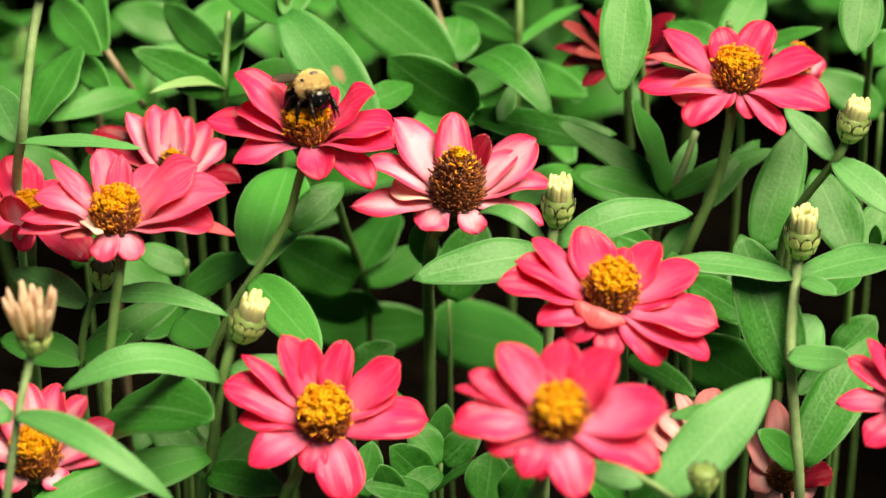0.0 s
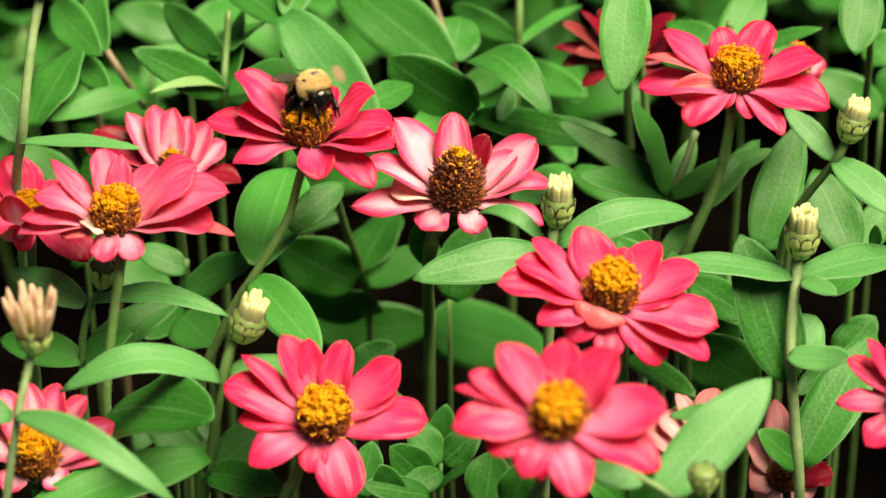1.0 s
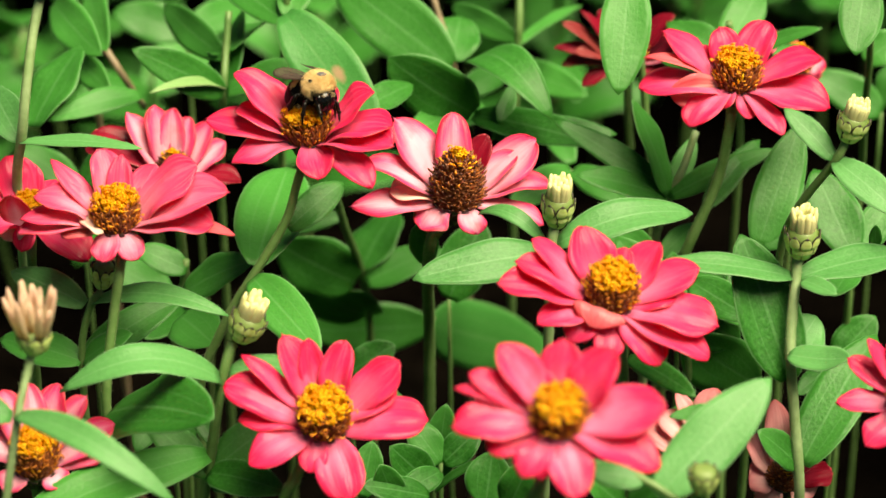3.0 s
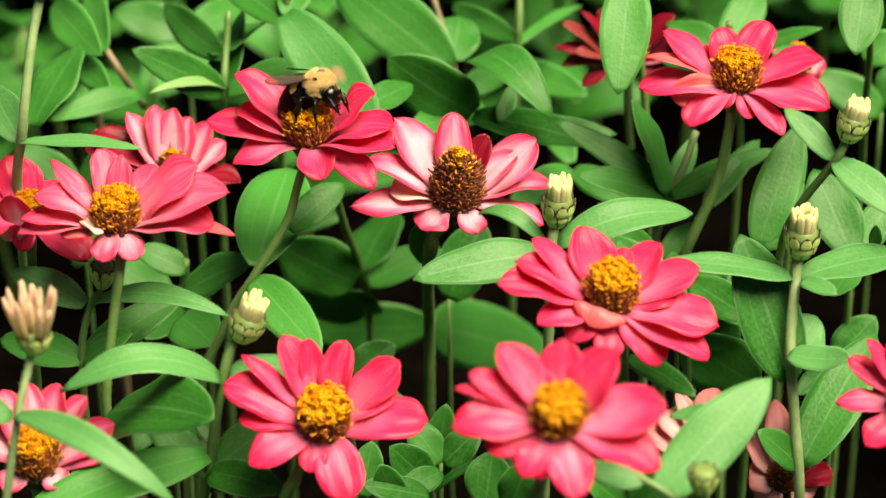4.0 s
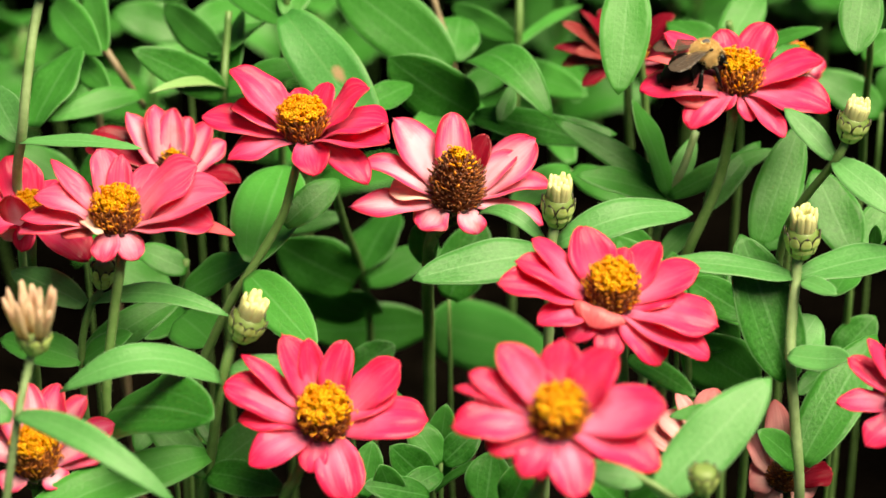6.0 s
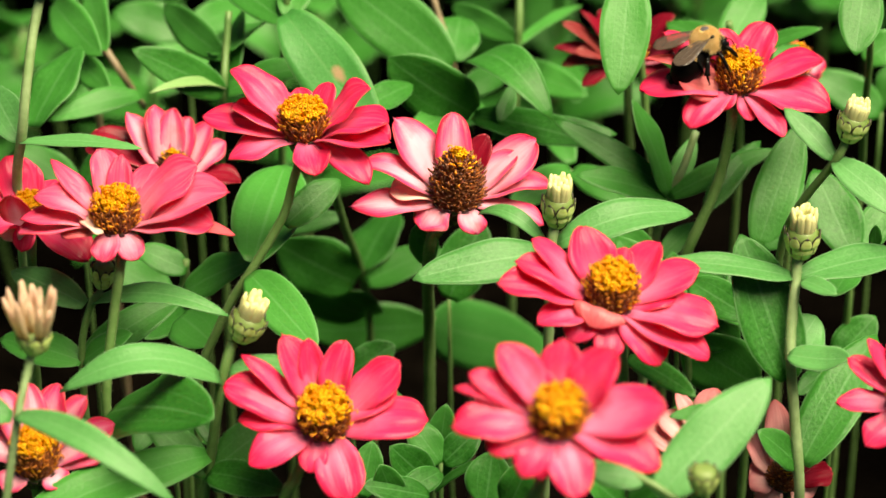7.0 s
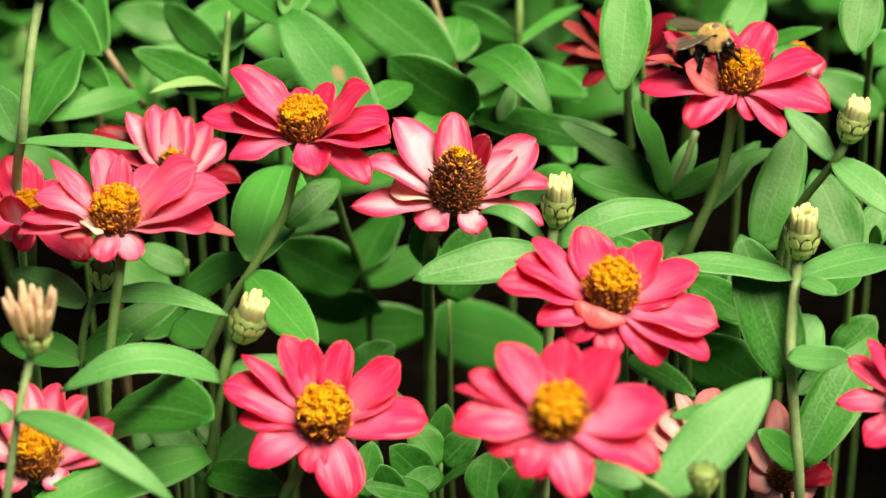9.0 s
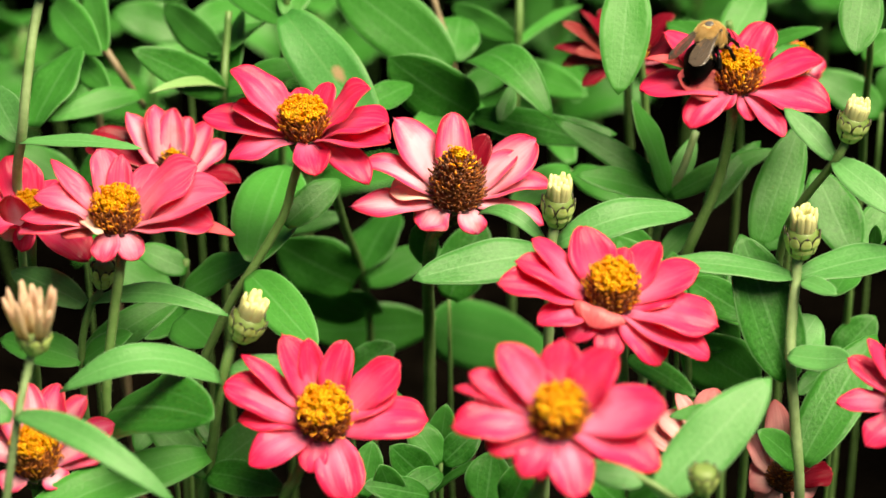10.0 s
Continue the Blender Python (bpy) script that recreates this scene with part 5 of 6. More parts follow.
p = Plant('green zinnia foliage behind the flowers', [(-2.64, 5.37, -1.00), (-2.69, 5.17, 11.34), (-2.84, 4.87, 21.26), (-2.94, 4.57, 28.35)], 0.075, fuzzy=False)
p.leaf((-2.94, 4.57, 28.35), (-1.51, 5.06, 29.10), 1.08, 36, 0.05)
p.leaf((-3.00, 3.66, 28.78), (-3.97, 3.95, 29.23), 0.89, -35, 0.05)
p.leaf((-2.79, 2.65, 29.07), (-1.12, 2.37, 28.63), 0.96, 38, 0.05)

p = Plant('green zinnia foliage behind the flowers', [(0.23, -0.99, -1.00), (0.18, -1.19, 11.83), (0.03, -1.49, 22.18), (-0.07, -1.79, 29.58)], 0.075, fuzzy=False)
p.leaf((-0.07, -1.79, 29.58), (-1.07, -1.05, 30.70), 1.01, -25, 0.05)
p.leaf((0.02, -1.79, 29.58), (1.11, -1.24, 30.42), 1.01, 30, 0.05)
p.leaf((-0.07, -2.72, 29.97), (-1.38, -3.92, 29.96), 0.82, -29, 0.05)

p = Plant('green zinnia foliage behind the flowers', [(-8.19, 3.36, -1.00), (-8.24, 3.16, 11.57), (-8.39, 2.86, 21.69), (-8.49, 2.56, 28.92)], 0.075, fuzzy=False)
p.leaf((-8.49, 2.56, 28.92), (-6.93, 0.09, 28.80), 1.04, 15, 0.05)
p.leaf((-8.66, 2.51, 28.85), (-9.44, 0.80, 28.05), 0.96, -22, 0.05)

p = Plant('green zinnia foliage behind the flowers', [(15.68, 18.50, -1.00), (15.63, 18.30, 12.08), (15.48, 18.00, 22.65), (15.38, 17.70, 30.20)], 0.075, fuzzy=False)
p.leaf((15.38, 17.70, 30.20), (13.01, 18.46, 31.37), 1.39, -45, 0.05)
p.leaf((15.48, 17.81, 30.37), (16.18, 18.78, 31.87), 1.19, 7, 0.05)

p = Plant('dark red zinnia blurred behind the foliage', [(6.88, 17.29, -1.00), (6.78, 16.86, 2.78), (6.69, 16.45, 6.56), (6.61, 16.07, 10.35), (6.55, 15.72, 14.13), (6.50, 15.42, 17.91), (6.47, 15.15, 21.69), (6.45, 14.92, 25.48), (6.44, 14.70, 29.26), (6.25, 14.24, 32.23), (6.15, 14.09, 33.84)], 0.15)
b = p.bloom((6.15, 14.30, 34.16), (0.00, -0.17, 0.98), 0.60, 0.77, 0.2, OLD, 22)
p.petal(b, 183, 2.12, 0.62, 20, look=CRIMSON)
p.petal(b, 176, 2.35, 0.66, 42, look=DUSKY)
p.petal(b, 160, 2.10, 0.60, 55, look=CRIMSON)
p.petal(b, 137, 1.75, 0.70, 62, look=CRIMSON)
p.petal(b, 188, 1.75, 0.60, 4, look=DUSKY)
p.petal(b, 196, 1.60, 0.66, 30, look=DUSKY)
p.petal(b, 209, 1.30, 0.62, -16, look=CRIMSON)
p.petal(b, 110, 1.60, 0.80, 60, look=FADED)
p.petal(b, 50, 1.30, 0.85, 55, look=CRIMSON)
p.petal(b, 25, 1.90, 0.95, 50, look=CRIMSON)
p.petal(b, 6, 2.10, 1.05, 34, look=CRIMSON)
p.petal(b, 352, 1.70, 0.80, 14, look=FADED)
p.petal(b, 332, 1.10, 0.90, -10, look=CRIMSON)

p = Plant('pink zinnia blurred behind the foliage', [(12.41, 15.13, -1.00), (12.29, 14.88, 2.51), (12.19, 14.63, 6.03), (12.09, 14.40, 9.54), (12.01, 14.17, 13.06), (11.95, 13.95, 16.57), (11.90, 13.75, 20.09), (11.87, 13.56, 23.60), (11.85, 13.38, 27.12), (11.84, 13.20, 30.63), (11.60, 13.02, 34.02)], 0.15)
b = p.bloom((11.60, 13.27, 34.42), (0.00, -0.17, 0.98), 0.56, 0.77, 0.3, FADED, 23)
p.petal(b, 120, 1.12, 1.00, 55)
p.petal(b, 313, 0.44, 1.21, -10)
p.petal(b, 210, 1.02, 1.21, 0)
p.petal(b, 10, 0.63, 1.29, 20)
p.petal(b, 262, 0.86, 0.89, -20)
p.petal(b, 173, 0.73, 1.19, 20)


# ---- low leafy growth that fills the bed, and the soil under it ----
def ground():
    n, verts, faces = 60, [], []
    xs = [s * (abs(s) ** 3 * 300 + abs(s) * 0.9) for s in np.linspace(-1, 1, n)]
    for y in xs:
        for x in xs:
            near = math.exp(-(x * x + y * y) / 4)
            verts.append((x, y, near * 0.012 * noise.noise(Vector((x * 9, y * 9, 0)))))
    for i in range(n - 1):
        for j in range(n - 1):
            a = i * n + j
            faces.append((a, a + 1, a + n + 1, a + n))
    tagged(mesh_object("ground", verts, faces, [SOIL_SHADED]), "garden soil under the flower bed, near-black in place of shade", "soil", kind="structure")


ground()
LOW = "low dark-green zinnia foliage in the shade"


def low_plant(x, y, top, seed):
    rnd = random.Random(seed)
    p = Plant(LOW, [(x, y, -1), (x + rnd.uniform(-1, 1), y + rnd.uniform(-1, 1), top * 0.5), (x + rnd.uniform(-2, 2), y + rnd.uniform(-2, 2), top)], 0.16, group="low foliage", category="plant", name="leafy_plant", fuzzy=False)
    z, turn = 6.0, rnd.uniform(0, 180)
    while z < top:
        f = z / top
        for k in (0, 180):
            a = radians(turn + k + rnd.uniform(-20, 20))
            size = rnd.uniform(4.2, 6.2)
            d = Vector((math.cos(a), math.sin(a), rnd.uniform(0.0, 0.6))).normalized() * size
            b = Vector((x, y, z))
            p.leaf(tuple(b), tuple(b + d), size * rnd.uniform(0.38, 0.5), rnd.uniform(-25, 25), rnd.uniform(0.04, 0.14))
        z += rnd.uniform(2.8, 3.8)
        turn += 90
    return p.ob


heights = (12.0, 15.0, 18.0, 21.0, 24.0, 27.0, 32.0)
kinds = [low_plant(0, 0, h, i) for i, h in enumerate(heights)]
spots = random.Random(11)
placed = set()
for gy in range(-3, 15):
    for gx in range(-7, 8):
        x = gx * 6.6 + spots.uniform(-2.6, 2.6) + (gy % 2) * 3.3
        y = gy * 6.4 + spots.uniform(-2.2, 2.2)
        # tall plants out of view at the sides, added to keep skylight from the gaps
        beside = abs(x) > 22 + 0.1 * y and y < 45
        if not beside and y < (48 if x < -3 else 58) and abs(x) < 34:
            continue
        tall = spots.uniform(27, 33) if beside else min(22.0, max(8.0, 6.0 + 0.22 * y)) + spots.uniform(-3, 1.0)
        k = min(range(7), key=lambda q: abs(heights[q] - tall))
        m = pose(x / 100, y / 100, 0, 0, 0, spots.uniform(0, 360))
        if k not in placed:
            kinds[k].matrix_basis = m
            placed.add(k)
        else:
            copy_thing(kinds[k], m)

# the bed goes on unseen on the near side, added just as tall to block light
for gx in range(-6, 7):
    for y in (-21.0, -28.0):
        k = spots.choice((5, 6))
        copy_thing(kinds[k], pose((gx * 6.8 + spots.uniform(-2, 2)) / 100, (y + spots.uniform(-1.5, 1.5)) / 100, 0, 0, 0, spots.uniform(0, 360)))


def wide_bed():
    """The rest of the flower bed beyond the plants that can be told apart."""
    rnd = random.Random(23)
    pile = Pile()
    u = np.array([0.0, 0.3, 0.65, 1.0])
    while len(pile.f) < 60000:
        x, y = rnd.uniform(-2.2, 2.2), rnd.uniform(-0.35, 3.2)
        if abs(x) < 0.45 and y < 0.95 or y < -0.3 + 0.2 * abs(x):
            continue
        z = rnd.uniform(0.08, 0.24)
        a, size = rnd.uniform(0, 2 * math.pi), rnd.uniform(0.045, 0.07)
        b = Vector((x, y, z))
        e = b + Vector((math.cos(a), math.sin(a), rnd.uniform(-0.2, 0.7))).normalized() * size
        half = np.array([0.15, 0.9, 0.75, 0.05]) * size * 0.22
        p = ribbon(b, e, (rnd.gauss(0, 0.2), rnd.gauss(0, 0.2), 1), half, 0.08, 0, 0.15, 0, 0, 0, 3, x)
        v, f, _, _ = sheet(p, 0.0006)
        pile.add(v, f)
    tagged(pile.make("bed_foliage", [LEAF]), "dense green leaves of the flower bed further off", "foliage", kind="stuff")


wide_bed()


# ---- the bumblebee: x forward, z up, from the middle of its thorax, in millimetres ----
def ball(center, radii, rings=14, sides=20, taper=0.0):
    verts, faces = [], []
    for i in range(rings + 1):
        t = math.pi * i / rings
        x, q = -math.cos(t), math.sin(t)
        q *= 1 + taper * x
        for k in range(sides):
            a = 2 * math.pi * k / sides
            verts.append((Vector((center[0] + x * radii[0], center[1] + q * math.cos(a) * radii[1], center[2] + q * math.sin(a) * radii[2]))) / 1000)
    for i in range(rings):
        for k in range(sides):
            a, b = i * sides + k, i * sides + (k + 1) % sides
            faces.append((a, a + sides, b + sides, b))
    return verts, faces


def hairs(pile, center, radii, count, length, slot_of, rnd, lean=-0.5, thick=0.05, taper=0.0):
    """Fine tapering hairs over an egg-shaped body; slot_of(direction) picks their colour, None for a bald place."""
    for i in range(count):
        z = 1 - 2 * (i + 0.5) / count
        a = i * 2.399963
        q = math.sqrt(1 - z * z)
        d = Vector((z, q * math.cos(a), q * math.sin(a)))
        slot = slot_of(d)
        if slot is None:
            continue
        s = 1 + taper * d.x
        p = Vector((center[0] + d.x * radii[0], center[1] + d.y * radii[1] * s, center[2] + d.z * radii[2] * s))
        n = Vector((d.x / radii[0], d.y / radii[1], d.z / radii[2])).normalized()
        way = (n + Vector((lean, 0, 0)) + Vector((rnd.gauss(0, 0.4), rnd.gauss(0, 0.4), rnd.gauss(0, 0.4)))).normalized()
        e = way.orthogonal().normalized() * thick
        g = way.cross(e)
        tip = p + way * length * rnd.uniform(0.6, 1.25)
        mid = p + way * length * 0.5 + n * length * 0.05
        quad = [(p + e) / 1000, (p - e * 0.5 + g * 0.87) / 1000, (p - e * 0.5 - g * 0.87) / 1000, tip / 1000]
        pile.add(quad, [(0, 1, 3), (1, 2, 3), (2, 0, 3)], slot)


def bumblebee():
    rnd = random.Random(5)
    bee = tagged(new("bumblebee"), "fuzzy bumblebee with a tan thorax, black abdomen and smoky wings", "bee")
    v, f = ball((0, 0, 0), (4.3, 4.5, 4.2))
    thorax = mesh_object("thorax", v, f, [FUR, BLACK_FUR], bee, [1 if sum(v[i].z for i in q) < -0.002 * len(q) else 0 for q in f], None, "tan furry thorax with a bald dark spot")
    coat = Pile()

    def tone(d):
        if d.z > 0.8 and abs(d.x - 0.15) < 0.30 and abs(d.y) < 0.36:
            return None
        # a tan lobe reaches down each flank below the wing root
        low = -0.62 if -0.35 < d.x < 0.5 and abs(d.y) > 0.45 else (0.02 if d.x > 0.5 else -0.05)
        return 1 if d.z < low + rnd.gauss(0, 0.05) else 0

    hairs(coat, (0, 0, 0), (4.1, 4.3, 4.0), 13000, 1.25, tone, rnd, -0.55, 0.05)
    tagged(coat.make("fur", [FUR, BLACK_FUR], thorax, "dense tan fur", False), kind="stuff")
    v, f = ball((0.8, 0, 3.95), (1.3, 1.6, 0.5), 8, 14)
    mesh_object("bald_spot", v, f, [SPOT], thorax, None, None, "shiny dark grey bald spot")
    # abdomen in overlapping rings
    rings = []
    for i in range(22):
        t = i / 21
        r = 4.75 * math.sin(min(1, t * 1.9 + 0.3) * math.pi / 2) * math.sqrt(max(0.0, 1 - max(0, t - 0.3) ** 2 / 0.495))
        rings.append((max(0.15, r * (1 + 0.035 * ((t * 6) % 1))), t * 13.0))
    v, f = dome([(r / 1000, h / 1000) for r, h in rings], 20)
    m = Matrix.Rotation(radians(-90), 3, "Y")
    put = Vector((0, 0, 0))
    abdomen = mesh_object("abdomen", [put + m @ x for x in v], f, [BLACK_FUR], bee, None, None, "hairy black banded abdomen")
    abdomen.location = Vector((-2.9, 0, -0.7)) / 1000
    coat = Pile()
    for i in range(4200):
        t, a = (i * 0.6180339) % 1, i * 2.399963
        k = min(20, int(t * 21))
        r, h = rings[k][0] + (rings[k + 1][0] - rings[k][0]) * (t * 21 - k), t * 13
        o = Vector((math.cos(a), math.sin(a), 0))
        p = o * r + Vector((0, 0, h))
        way = (o * 0.6 + Vector((rnd.gauss(0, 0.2), rnd.gauss(0, 0.2), 0.8))).normalized()
        e = way.orthogonal().normalized() * 0.05
        g = way.cross(e)
        q = [put + m @ (x / 1000) for x in (p + e, p - e * 0.5 + g * 0.87, p - e * 0.5 - g * 0.87, p + way * rnd.uniform(0.9, 1.6) * (1.5 if t < 0.2 else 1.0))]
        tan = t < 0.20 or (0.36 < t < 0.42 and rnd.random() < 0.35)
        coat.add(q, [(0, 1, 3), (1, 2, 3), (2, 0, 3)], 0 if tan else 1)
    tagged(coat.make("fur", [FUR, BLACK_FUR], abdomen, "short black hairs", False), kind="stuff")
    # head
    v, f = ball((4.7, 0, -4.2), (2.5, 3.4, 3.4))
    head = mesh_object("head", v, f, [SHELL], bee, None, None, "glossy black head")
    coat = Pile()
    hairs(coat, (4.7, 0, -4.2), (2.45, 3.3, 3.3), 900, 0.7, lambda d: None if d.x > 0.75 and d.z < 0.3 else (1 if d.z < 0.55 else 0), rnd, 0.2, 0.05)
    tagged(coat.make("fur", [FUR, BLACK_FUR], head, "sparse face hairs", False), kind="stuff")
    head.location = Vector((-1.1, 0, 1.0)) / 1000
    for s in (1, -1):
        v, f = ball((5.2, s * 2.9, -3.9), (1.2, 0.65, 2.1), 10, 14)
        mesh_object("eye", v, f, [SHELL], head, None, None, "glossy black compound eye")
        line = [Vector(q) / 1000 for q in ((6.9, s * 0.8, -3.2), (8.0, s * 1.5, -3.6), (8.5, s * 1.9, -5.4), (8.6, s * 2.3, -7.4))]
        v, f = tube(smooth_line(line, 4), [0.00016] * 13, 6)
        mesh_object("antenna", v, f, [SHELL], head)
    v, f = tube([Vector(q) / 1000 for q in ((5.6, 0, -6.6), (5.9, 0, -8.0), (5.7, 0, -9.4))], [0.0004, 0.0003, 0.00012], 6)
    mesh_object("proboscis", v, f, [VEIN], head)
    for s in (1, -1):
        v, f = ball((0.8, s * 3.9, 2.4), (0.75, 0.5, 0.5), 8, 12)
        mesh_object("wing_base", v, f, [SHELL], thorax, None, None, "glossy black scale at the wing root")
    # legs: coxa, femur, tibia, tarsus
    legs = {}
    plans = {"fore": ((2.4, 1.6, -3.0), (4.6, 3.4, -3.4), (6.4, 3.6, -6.4), (7.4, 3.4, -8.4)),
             "mid": ((0.3, 2.2, -3.4), (1.0, 5.2, -3.8), (1.2, 6.0, -7.6), (1.6, 6.2, -10.2)),
             "hind": ((-1.7, 2.0, -3.2), (-3.6, 5.0, -3.2), (-5.4, 5.6, -7.4), (-5.6, 5.8, -10.6))}
    for key, plan in plans.items():
        for s in (1, -1):
            hip = Vector((plan[0][0], plan[0][1] * s, plan[0][2])) / 1000
            line = [Vector((q[0], q[1] * s, q[2])) / 1000 - hip for q in plan]
            pile = Pile()
            fat = 1.7 if key == "hind" else 1.15
            for a, b, r0, r1 in ((0, 1, 0.72, 0.6), (1, 2, 0.5, 0.66 * fat), (2, 3, 0.42, 0.2)):
                pts = [line[a] + (line[b] - line[a]) * k / 5 for k in range(6)]
                v, f = tube(pts, [(r0 + (r1 - r0) * k / 5) * (1 + 0.15 * math.sin(k * 1.3)) / 1000 for k in range(6)], 8)
                pile.add(v, f)
            for k in range(160):
                seg = rnd.choice((0, 1, 1, 2))
                p = line[seg] + (line[seg + 1] - line[seg]) * rnd.random()
                way = Vector((rnd.gauss(0, 1), rnd.gauss(0, 1), rnd.gauss(0, 0.6) - 0.5)).normalized()
                e = way.orthogonal().normalized() * 0.00004
                pile.add([p + e, p - e, p + way.cross(e), p + way * 0.0009], [(0, 1, 3), (1, 2, 3), (2, 0, 3)])
            leg = pile.make("leg", [LEG], bee, "bristly black leg")
            leg.location = hip
            legs[key, s] = leg
    # wings: x runs outward along the wing from its hinge, y toward its front edge
    wings = {}
    for s in (1, -1):
        for key, size, width, hinge in (("fore", 15.0, 6.0, (0.6, 3.3, 2.6)), ("hind", 10.5, 3.4, (-1.0, 3.2, 2.2))):
            u = np.linspace(0, 1, 13)
            half = width / 2000 * (0.22 + 0.78 * np.sin(np.clip(u, 0, 1) ** 1.25 * math.pi * 0.80 + 0.02) / 1.0)
            half[-1] = width / 2000 * 0.25
            p = ribbon((0, 0, 0), (size / 1000, 0, 0), (0, 0, s), half, 0.02, 0.02, 0.02, 0.06, 0, 0.02, 9, s)
            v, f, sl, uv = sheet(p, 0.00005)
            wing = mesh_object("wing", v, f, [WING], bee, None, uv, "smoky brown translucent wing")
            veins = Pile()
            for j, stop in ((0, 13), (1, 13), (3, 10), (5, 11), (7, 8)):
                v, f = tube([Vector(q) for q in p[:stop, j]], [0.00011 if j < 2 else 0.00007] * stop, 5)
                veins.add(v, f)
            for i, a, b in ((4, 1, 5), (7, 1, 5), (9, 3, 7), (6, 5, 7)):
                v, f = tube([Vector(p[i, a]), Vector(p[i + 1, b])], [0.00006] * 2, 5)
                veins.add(v, f)
            veins.make("vein", [VEIN], wing, "dark wing veins")
            wings[key, s] = (wing, Vector((hinge[0], hinge[1] * s, hinge[2])) / 1000)
    return bee, abdomen, legs, wings


bee, abdomen, legs, wings = bumblebee()


def wing_pose(hinge, side, back, lift, pitch):
    """back: degrees swept from straight out toward the tail; lift: degrees raised; pitch: turn about its length."""
    m = Matrix.Translation(hinge) @ Matrix.Rotation(radians(side * (90 + back)), 4, "Z")
    return m @ Matrix.Rotation(radians(-lift), 4, "Y") @ Matrix.Rotation(radians(side * pitch), 4, "X")


def swing(plant, bends):
    """Rocks a plant about its foot: (seconds, degrees to the front, degrees to the side)."""
    walk(plant.ob, [(t, Matrix.Translation(plant.foot) @ pose(0, 0, 0, a, b, 0)) for t, a, b in bends])


def motions():
    walk(bee, [
        (0.0, pose(-0.0373, 0.0153, 0.4057, -7.6, -13.2, -55.5)),
        (1.0, pose(-0.0369, 0.0153, 0.4057, -7.8, -12.2, -52.6)),
        (1.6, pose(-0.0369, 0.0153, 0.4057, -8.1, -11.2, -49.8)),
        (2.0, pose(-0.0362, 0.0153, 0.4057, -10.3, -8.5, -49.1)),
        (2.5, pose(-0.0349, 0.0152, 0.4055, -10.8, -1.7, -55.5)),
        (2.7, pose(-0.0356, 0.0152, 0.4055, -10.8, -1.7, -55.5)),
        (3.3, pose(-0.0356, 0.0155, 0.4060, -11.3, -7.0, -42.4)),
        (3.8, pose(-0.0356, 0.0158, 0.4064, -13.4, -9.8, -30.3)),
        (4.1, pose(-0.0349, 0.0155, 0.4060, -13.7, -10.9, -24.3)),
        (4.3, pose(-0.0346, 0.0157, 0.4063, -13.8, -11.3, -18.0)),
        (4.5, pose(-0.0336, 0.0158, 0.4064, -12.5, -14.3, -16.1)),
        (4.6, pose(-0.0234, 0.0225, 0.4095, -13.5, -19.9, -7.9)),
        (4.7, pose(-0.0098, 0.0296, 0.4130, -14.5, -29.3, 13.2)),
        (4.8, pose(-0.0002, 0.0336, 0.4118, -14.2, -36.5, 39.4)),
        (4.9, pose(-0.0002, 0.0334, 0.4060, -4.0, -31.3, 37.5)),
        (5.0, pose(0.0003, 0.0317, 0.3979, -4.9, -31.1, 32.3)),
        (5.1, pose(0.0126, 0.0343, 0.3945, -15.6, -39.7, 32.7)),
        (5.2, pose(0.0238, 0.0363, 0.3903, -10.8, -24.5, 9.3)),
        (5.3, pose(0.0385, 0.0437, 0.3943, -12.8, -26.9, 15.2)),
        (5.4, pose(0.0566, 0.0537, 0.3987, -14.0, -25.8, 10.4)),
        (5.5, pose(0.0674, 0.0586, 0.3988, -14.2, -28.6, 12.5)),
        (5.6, pose(0.0780, 0.0582, 0.3909, -13.6, -6.6, 11.4)),
        (5.7, pose(0.0791, 0.0580, 0.3906, -13.6, -6.6, 11.4)),
        (6.2, pose(0.0791, 0.0588, 0.3937, -8.0, -15.0, 21.3)),
        (6.8, pose(0.0791, 0.0591, 0.3960, -10.5, -17.6, 27.6)),
        (7.2, pose(0.0789, 0.0590, 0.3959, -10.5, -17.6, 27.6)),
        (7.6, pose(0.0797, 0.0588, 0.3956, -10.5, -17.6, 27.6)),
        (7.8, pose(0.0804, 0.0591, 0.3960, -9.2, -19.1, 24.7)),
        (8.0, pose(0.0818, 0.0593, 0.3963, -8.5, -10.6, 3.4)),
        (8.5, pose(0.0811, 0.0596, 0.3967, -7.9, -8.8, -4.9)),
        (9.0, pose(0.0813, 0.0595, 0.3966, -7.9, -8.8, -4.9)),
        (9.3, pose(0.0816, 0.0593, 0.3963, -8.6, -16.7, 7.5)),
        (9.6, pose(0.0819, 0.0591, 0.3960, -10.5, -17.6, 27.6)),
        (10.0, pose(0.0804, 0.0600, 0.3973, -8.5, -16.2, 49.1)),
    ])
    hinge = abdomen.location.copy()
    walk(abdomen, [(t, Matrix.Translation(hinge) @ pose(0, 0, 0, 0, -drop, 0)) for t, drop in
                   ((0.0, 46), (1.0, 48), (1.3, 44), (2.0, 48), (2.7, 46), (3.8, 38), (4.4, 30), (4.6, 20), (5.0, 16), (5.5, 18), (5.65, 4), (5.8, 10), (6.8, 31), (7.3, 30),
                    (7.7, 38), (8.0, 44), (8.5, 44), (9.0, 43), (9.6, 38), (10.0, 36))])
    FLY0, FLY1 = 4.41667, 5.80
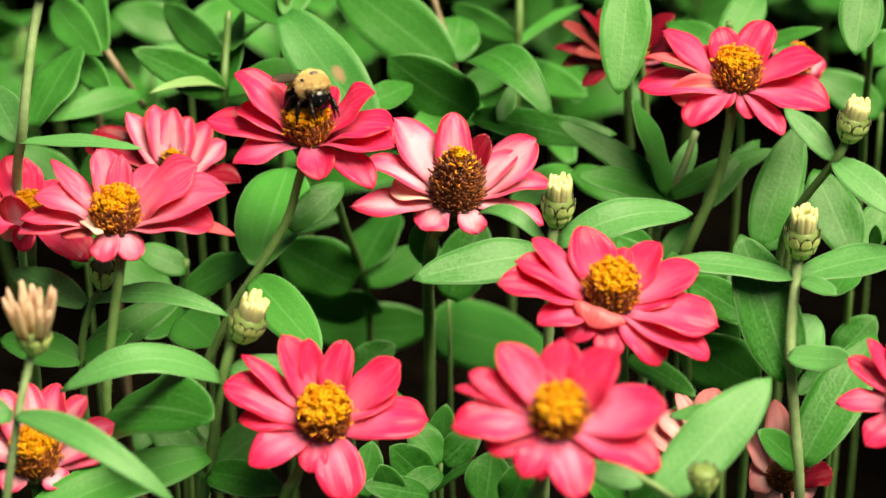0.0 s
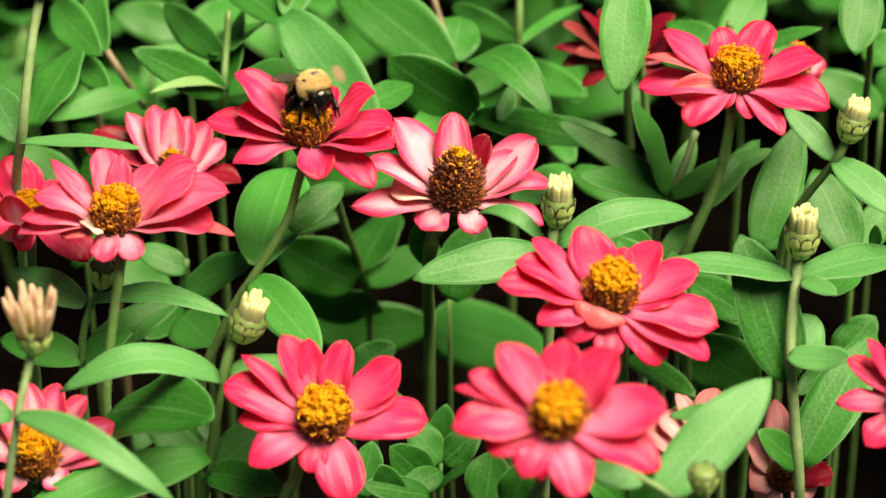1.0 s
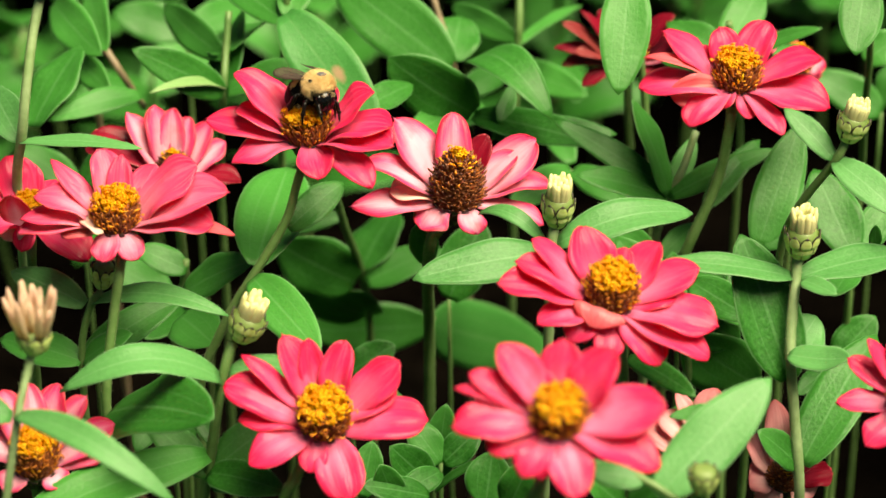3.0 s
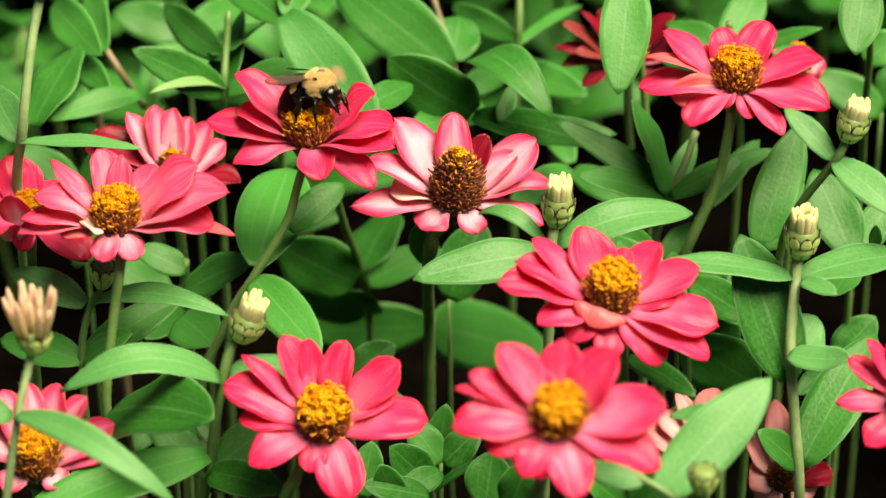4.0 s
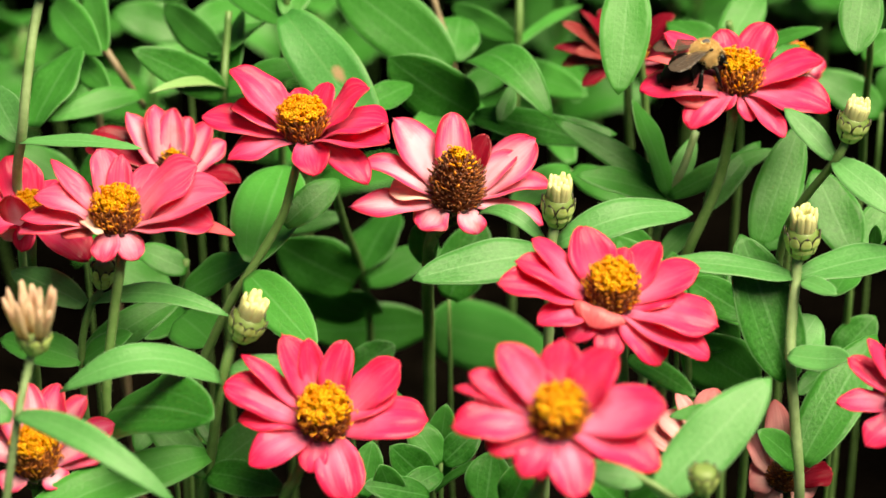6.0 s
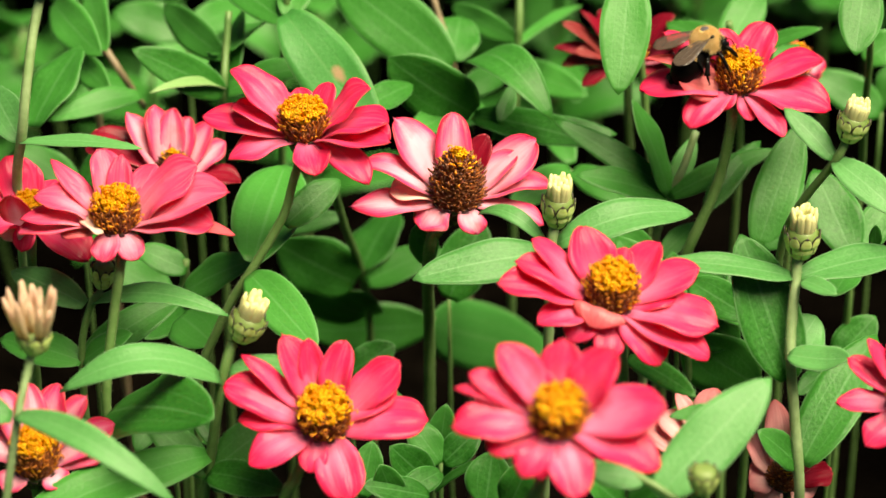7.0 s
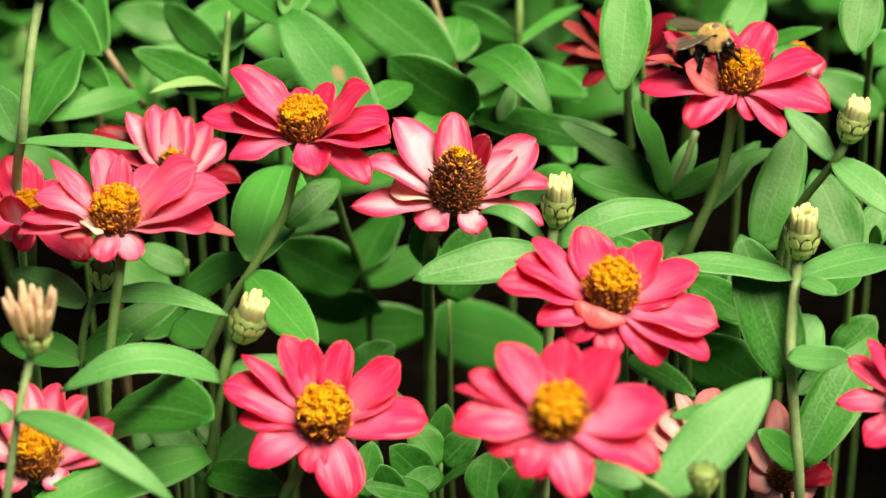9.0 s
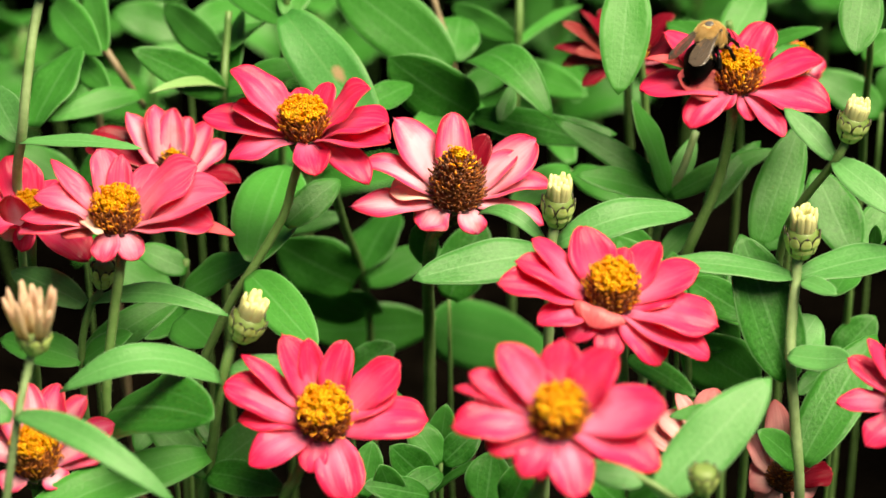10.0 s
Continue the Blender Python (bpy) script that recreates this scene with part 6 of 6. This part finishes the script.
    for (key, s), (wing, hinge) in wings.items():
        rest = (69 if key == "fore" else 74, -3 if key == "fore" else -8, 16)
        shut = (84 if key == "fore" else 84, -8 if key == "fore" else -12, 16)
        half_shut = (76 if key == "fore" else 78, -4 if key == "fore" else -9, 16)
        late = rest if s < 0 else (rest[0], rest[1] + 8, -16)
        late_half = half_shut if s < 0 else (half_shut[0], half_shut[1] + 8, -12)
        rows = [(0.0, wing_pose(hinge, s, *shut)), (2.5, wing_pose(hinge, s, *shut)), (3.8, wing_pose(hinge, s, *half_shut)), (4.3, wing_pose(hinge, s, *rest))]
        beats = int((FLY1 - FLY0) * 30)
        for i in range(beats):
            up = i % 2
            rows.append((FLY0 + i / 30, wing_pose(hinge, s, 12 if key == "fore" else 26, 62 if up else -5, 25 if up else -15)))
        rows += [(FLY1 + 0.1, wing_pose(hinge, s, *late)), (7.6, wing_pose(hinge, s, *late_half)), (8.0, wing_pose(hinge, s, *late)), (9.2, wing_pose(hinge, s, *late)), (10.0, wing_pose(hinge, s, *shut))]
        walk(wing, rows)
    for (key, s), leg in legs.items():
        hip = leg.location.copy()
        wob = {"fore": 7, "mid": 4, "hind": 3}[key]
        rows = []
        for i in range(0, 44):
            t = i * 0.1
            rows.append((t, Matrix.Translation(hip) @ pose(0, 0, 0, 0, wob * math.sin(t * 5.1 + s + len(key)), wob * 0.6 * math.sin(t * 3.7 + 2 * s))))
        hang = {"fore": 38, "mid": 25, "hind": 30}[key]
        rows += [(4.6, Matrix.Translation(hip) @ pose(0, 0, 0, 10 * s, hang * 0.6, 0)), (5.0, Matrix.Translation(hip) @ pose(0, 0, 0, 22 * s, hang, 0)), (5.5, Matrix.Translation(hip) @ pose(0, 0, 0, 18 * s, hang, 0))]
        for i in range(57, 101):
            t = i * 0.1
            rows.append((t, Matrix.Translation(hip) @ pose(0, 0, 0, 0, wob * math.sin(t * 4.3 + s + len(key)), wob * 0.6 * math.sin(t * 3.1 + 2 * s))))
        walk(leg, rows)
    # the raised petal that the bee brushes against
    petal, base, axis = touched
    walk(petal, [(t, Matrix.Translation(base) @ Matrix.Rotation(radians(a), 4, axis) @ Matrix.Translation(-base)) for t, a in
                 ((0.0, -22), (5.5, -22), (5.65, -24), (6.2, -8), (6.8, 0), (8.3, 0), (8.5, 10), (8.7, 14), (9.0, 14), (9.2, 1), (10.0, 1))])
    swing(bee_plant, [(0.0, 0.30, 0.19), (2.1, 0.30, 0.19), (2.5, 0.27, 0.15), (3.8, 0.32, 0.19), (4.4, 0.39, 0.21), (4.55, 0.36, 0.2), (4.7, 0.0, -0.08),
                      (4.85, 0.1, 0.03), (5.0, 0.04, 0.0), (5.5, 0.04, -0.05), (7.0, 0.0, 0.0), (10.0, 0.0, 0.0)])
    swing(second_plant, [(0.0, -0.12, -0.03), (5.4, -0.12, -0.03), (5.6, -0.02, -0.06), (5.8, 0.06, 0.0), (6.8, 0.0, 0.0), (10.0, 0.0, 0.0)])
    swing(cone_plant, [(0.0, 0.0, 0.0), (4.8, 0.0, 0.0), (5.0, 0.1, 0.07), (5.2, 0.03, -0.02), (5.5, 0.0, -0.03), (6.8, 0.0, 0.0), (10.0, 0.0, 0.0)])


motions()
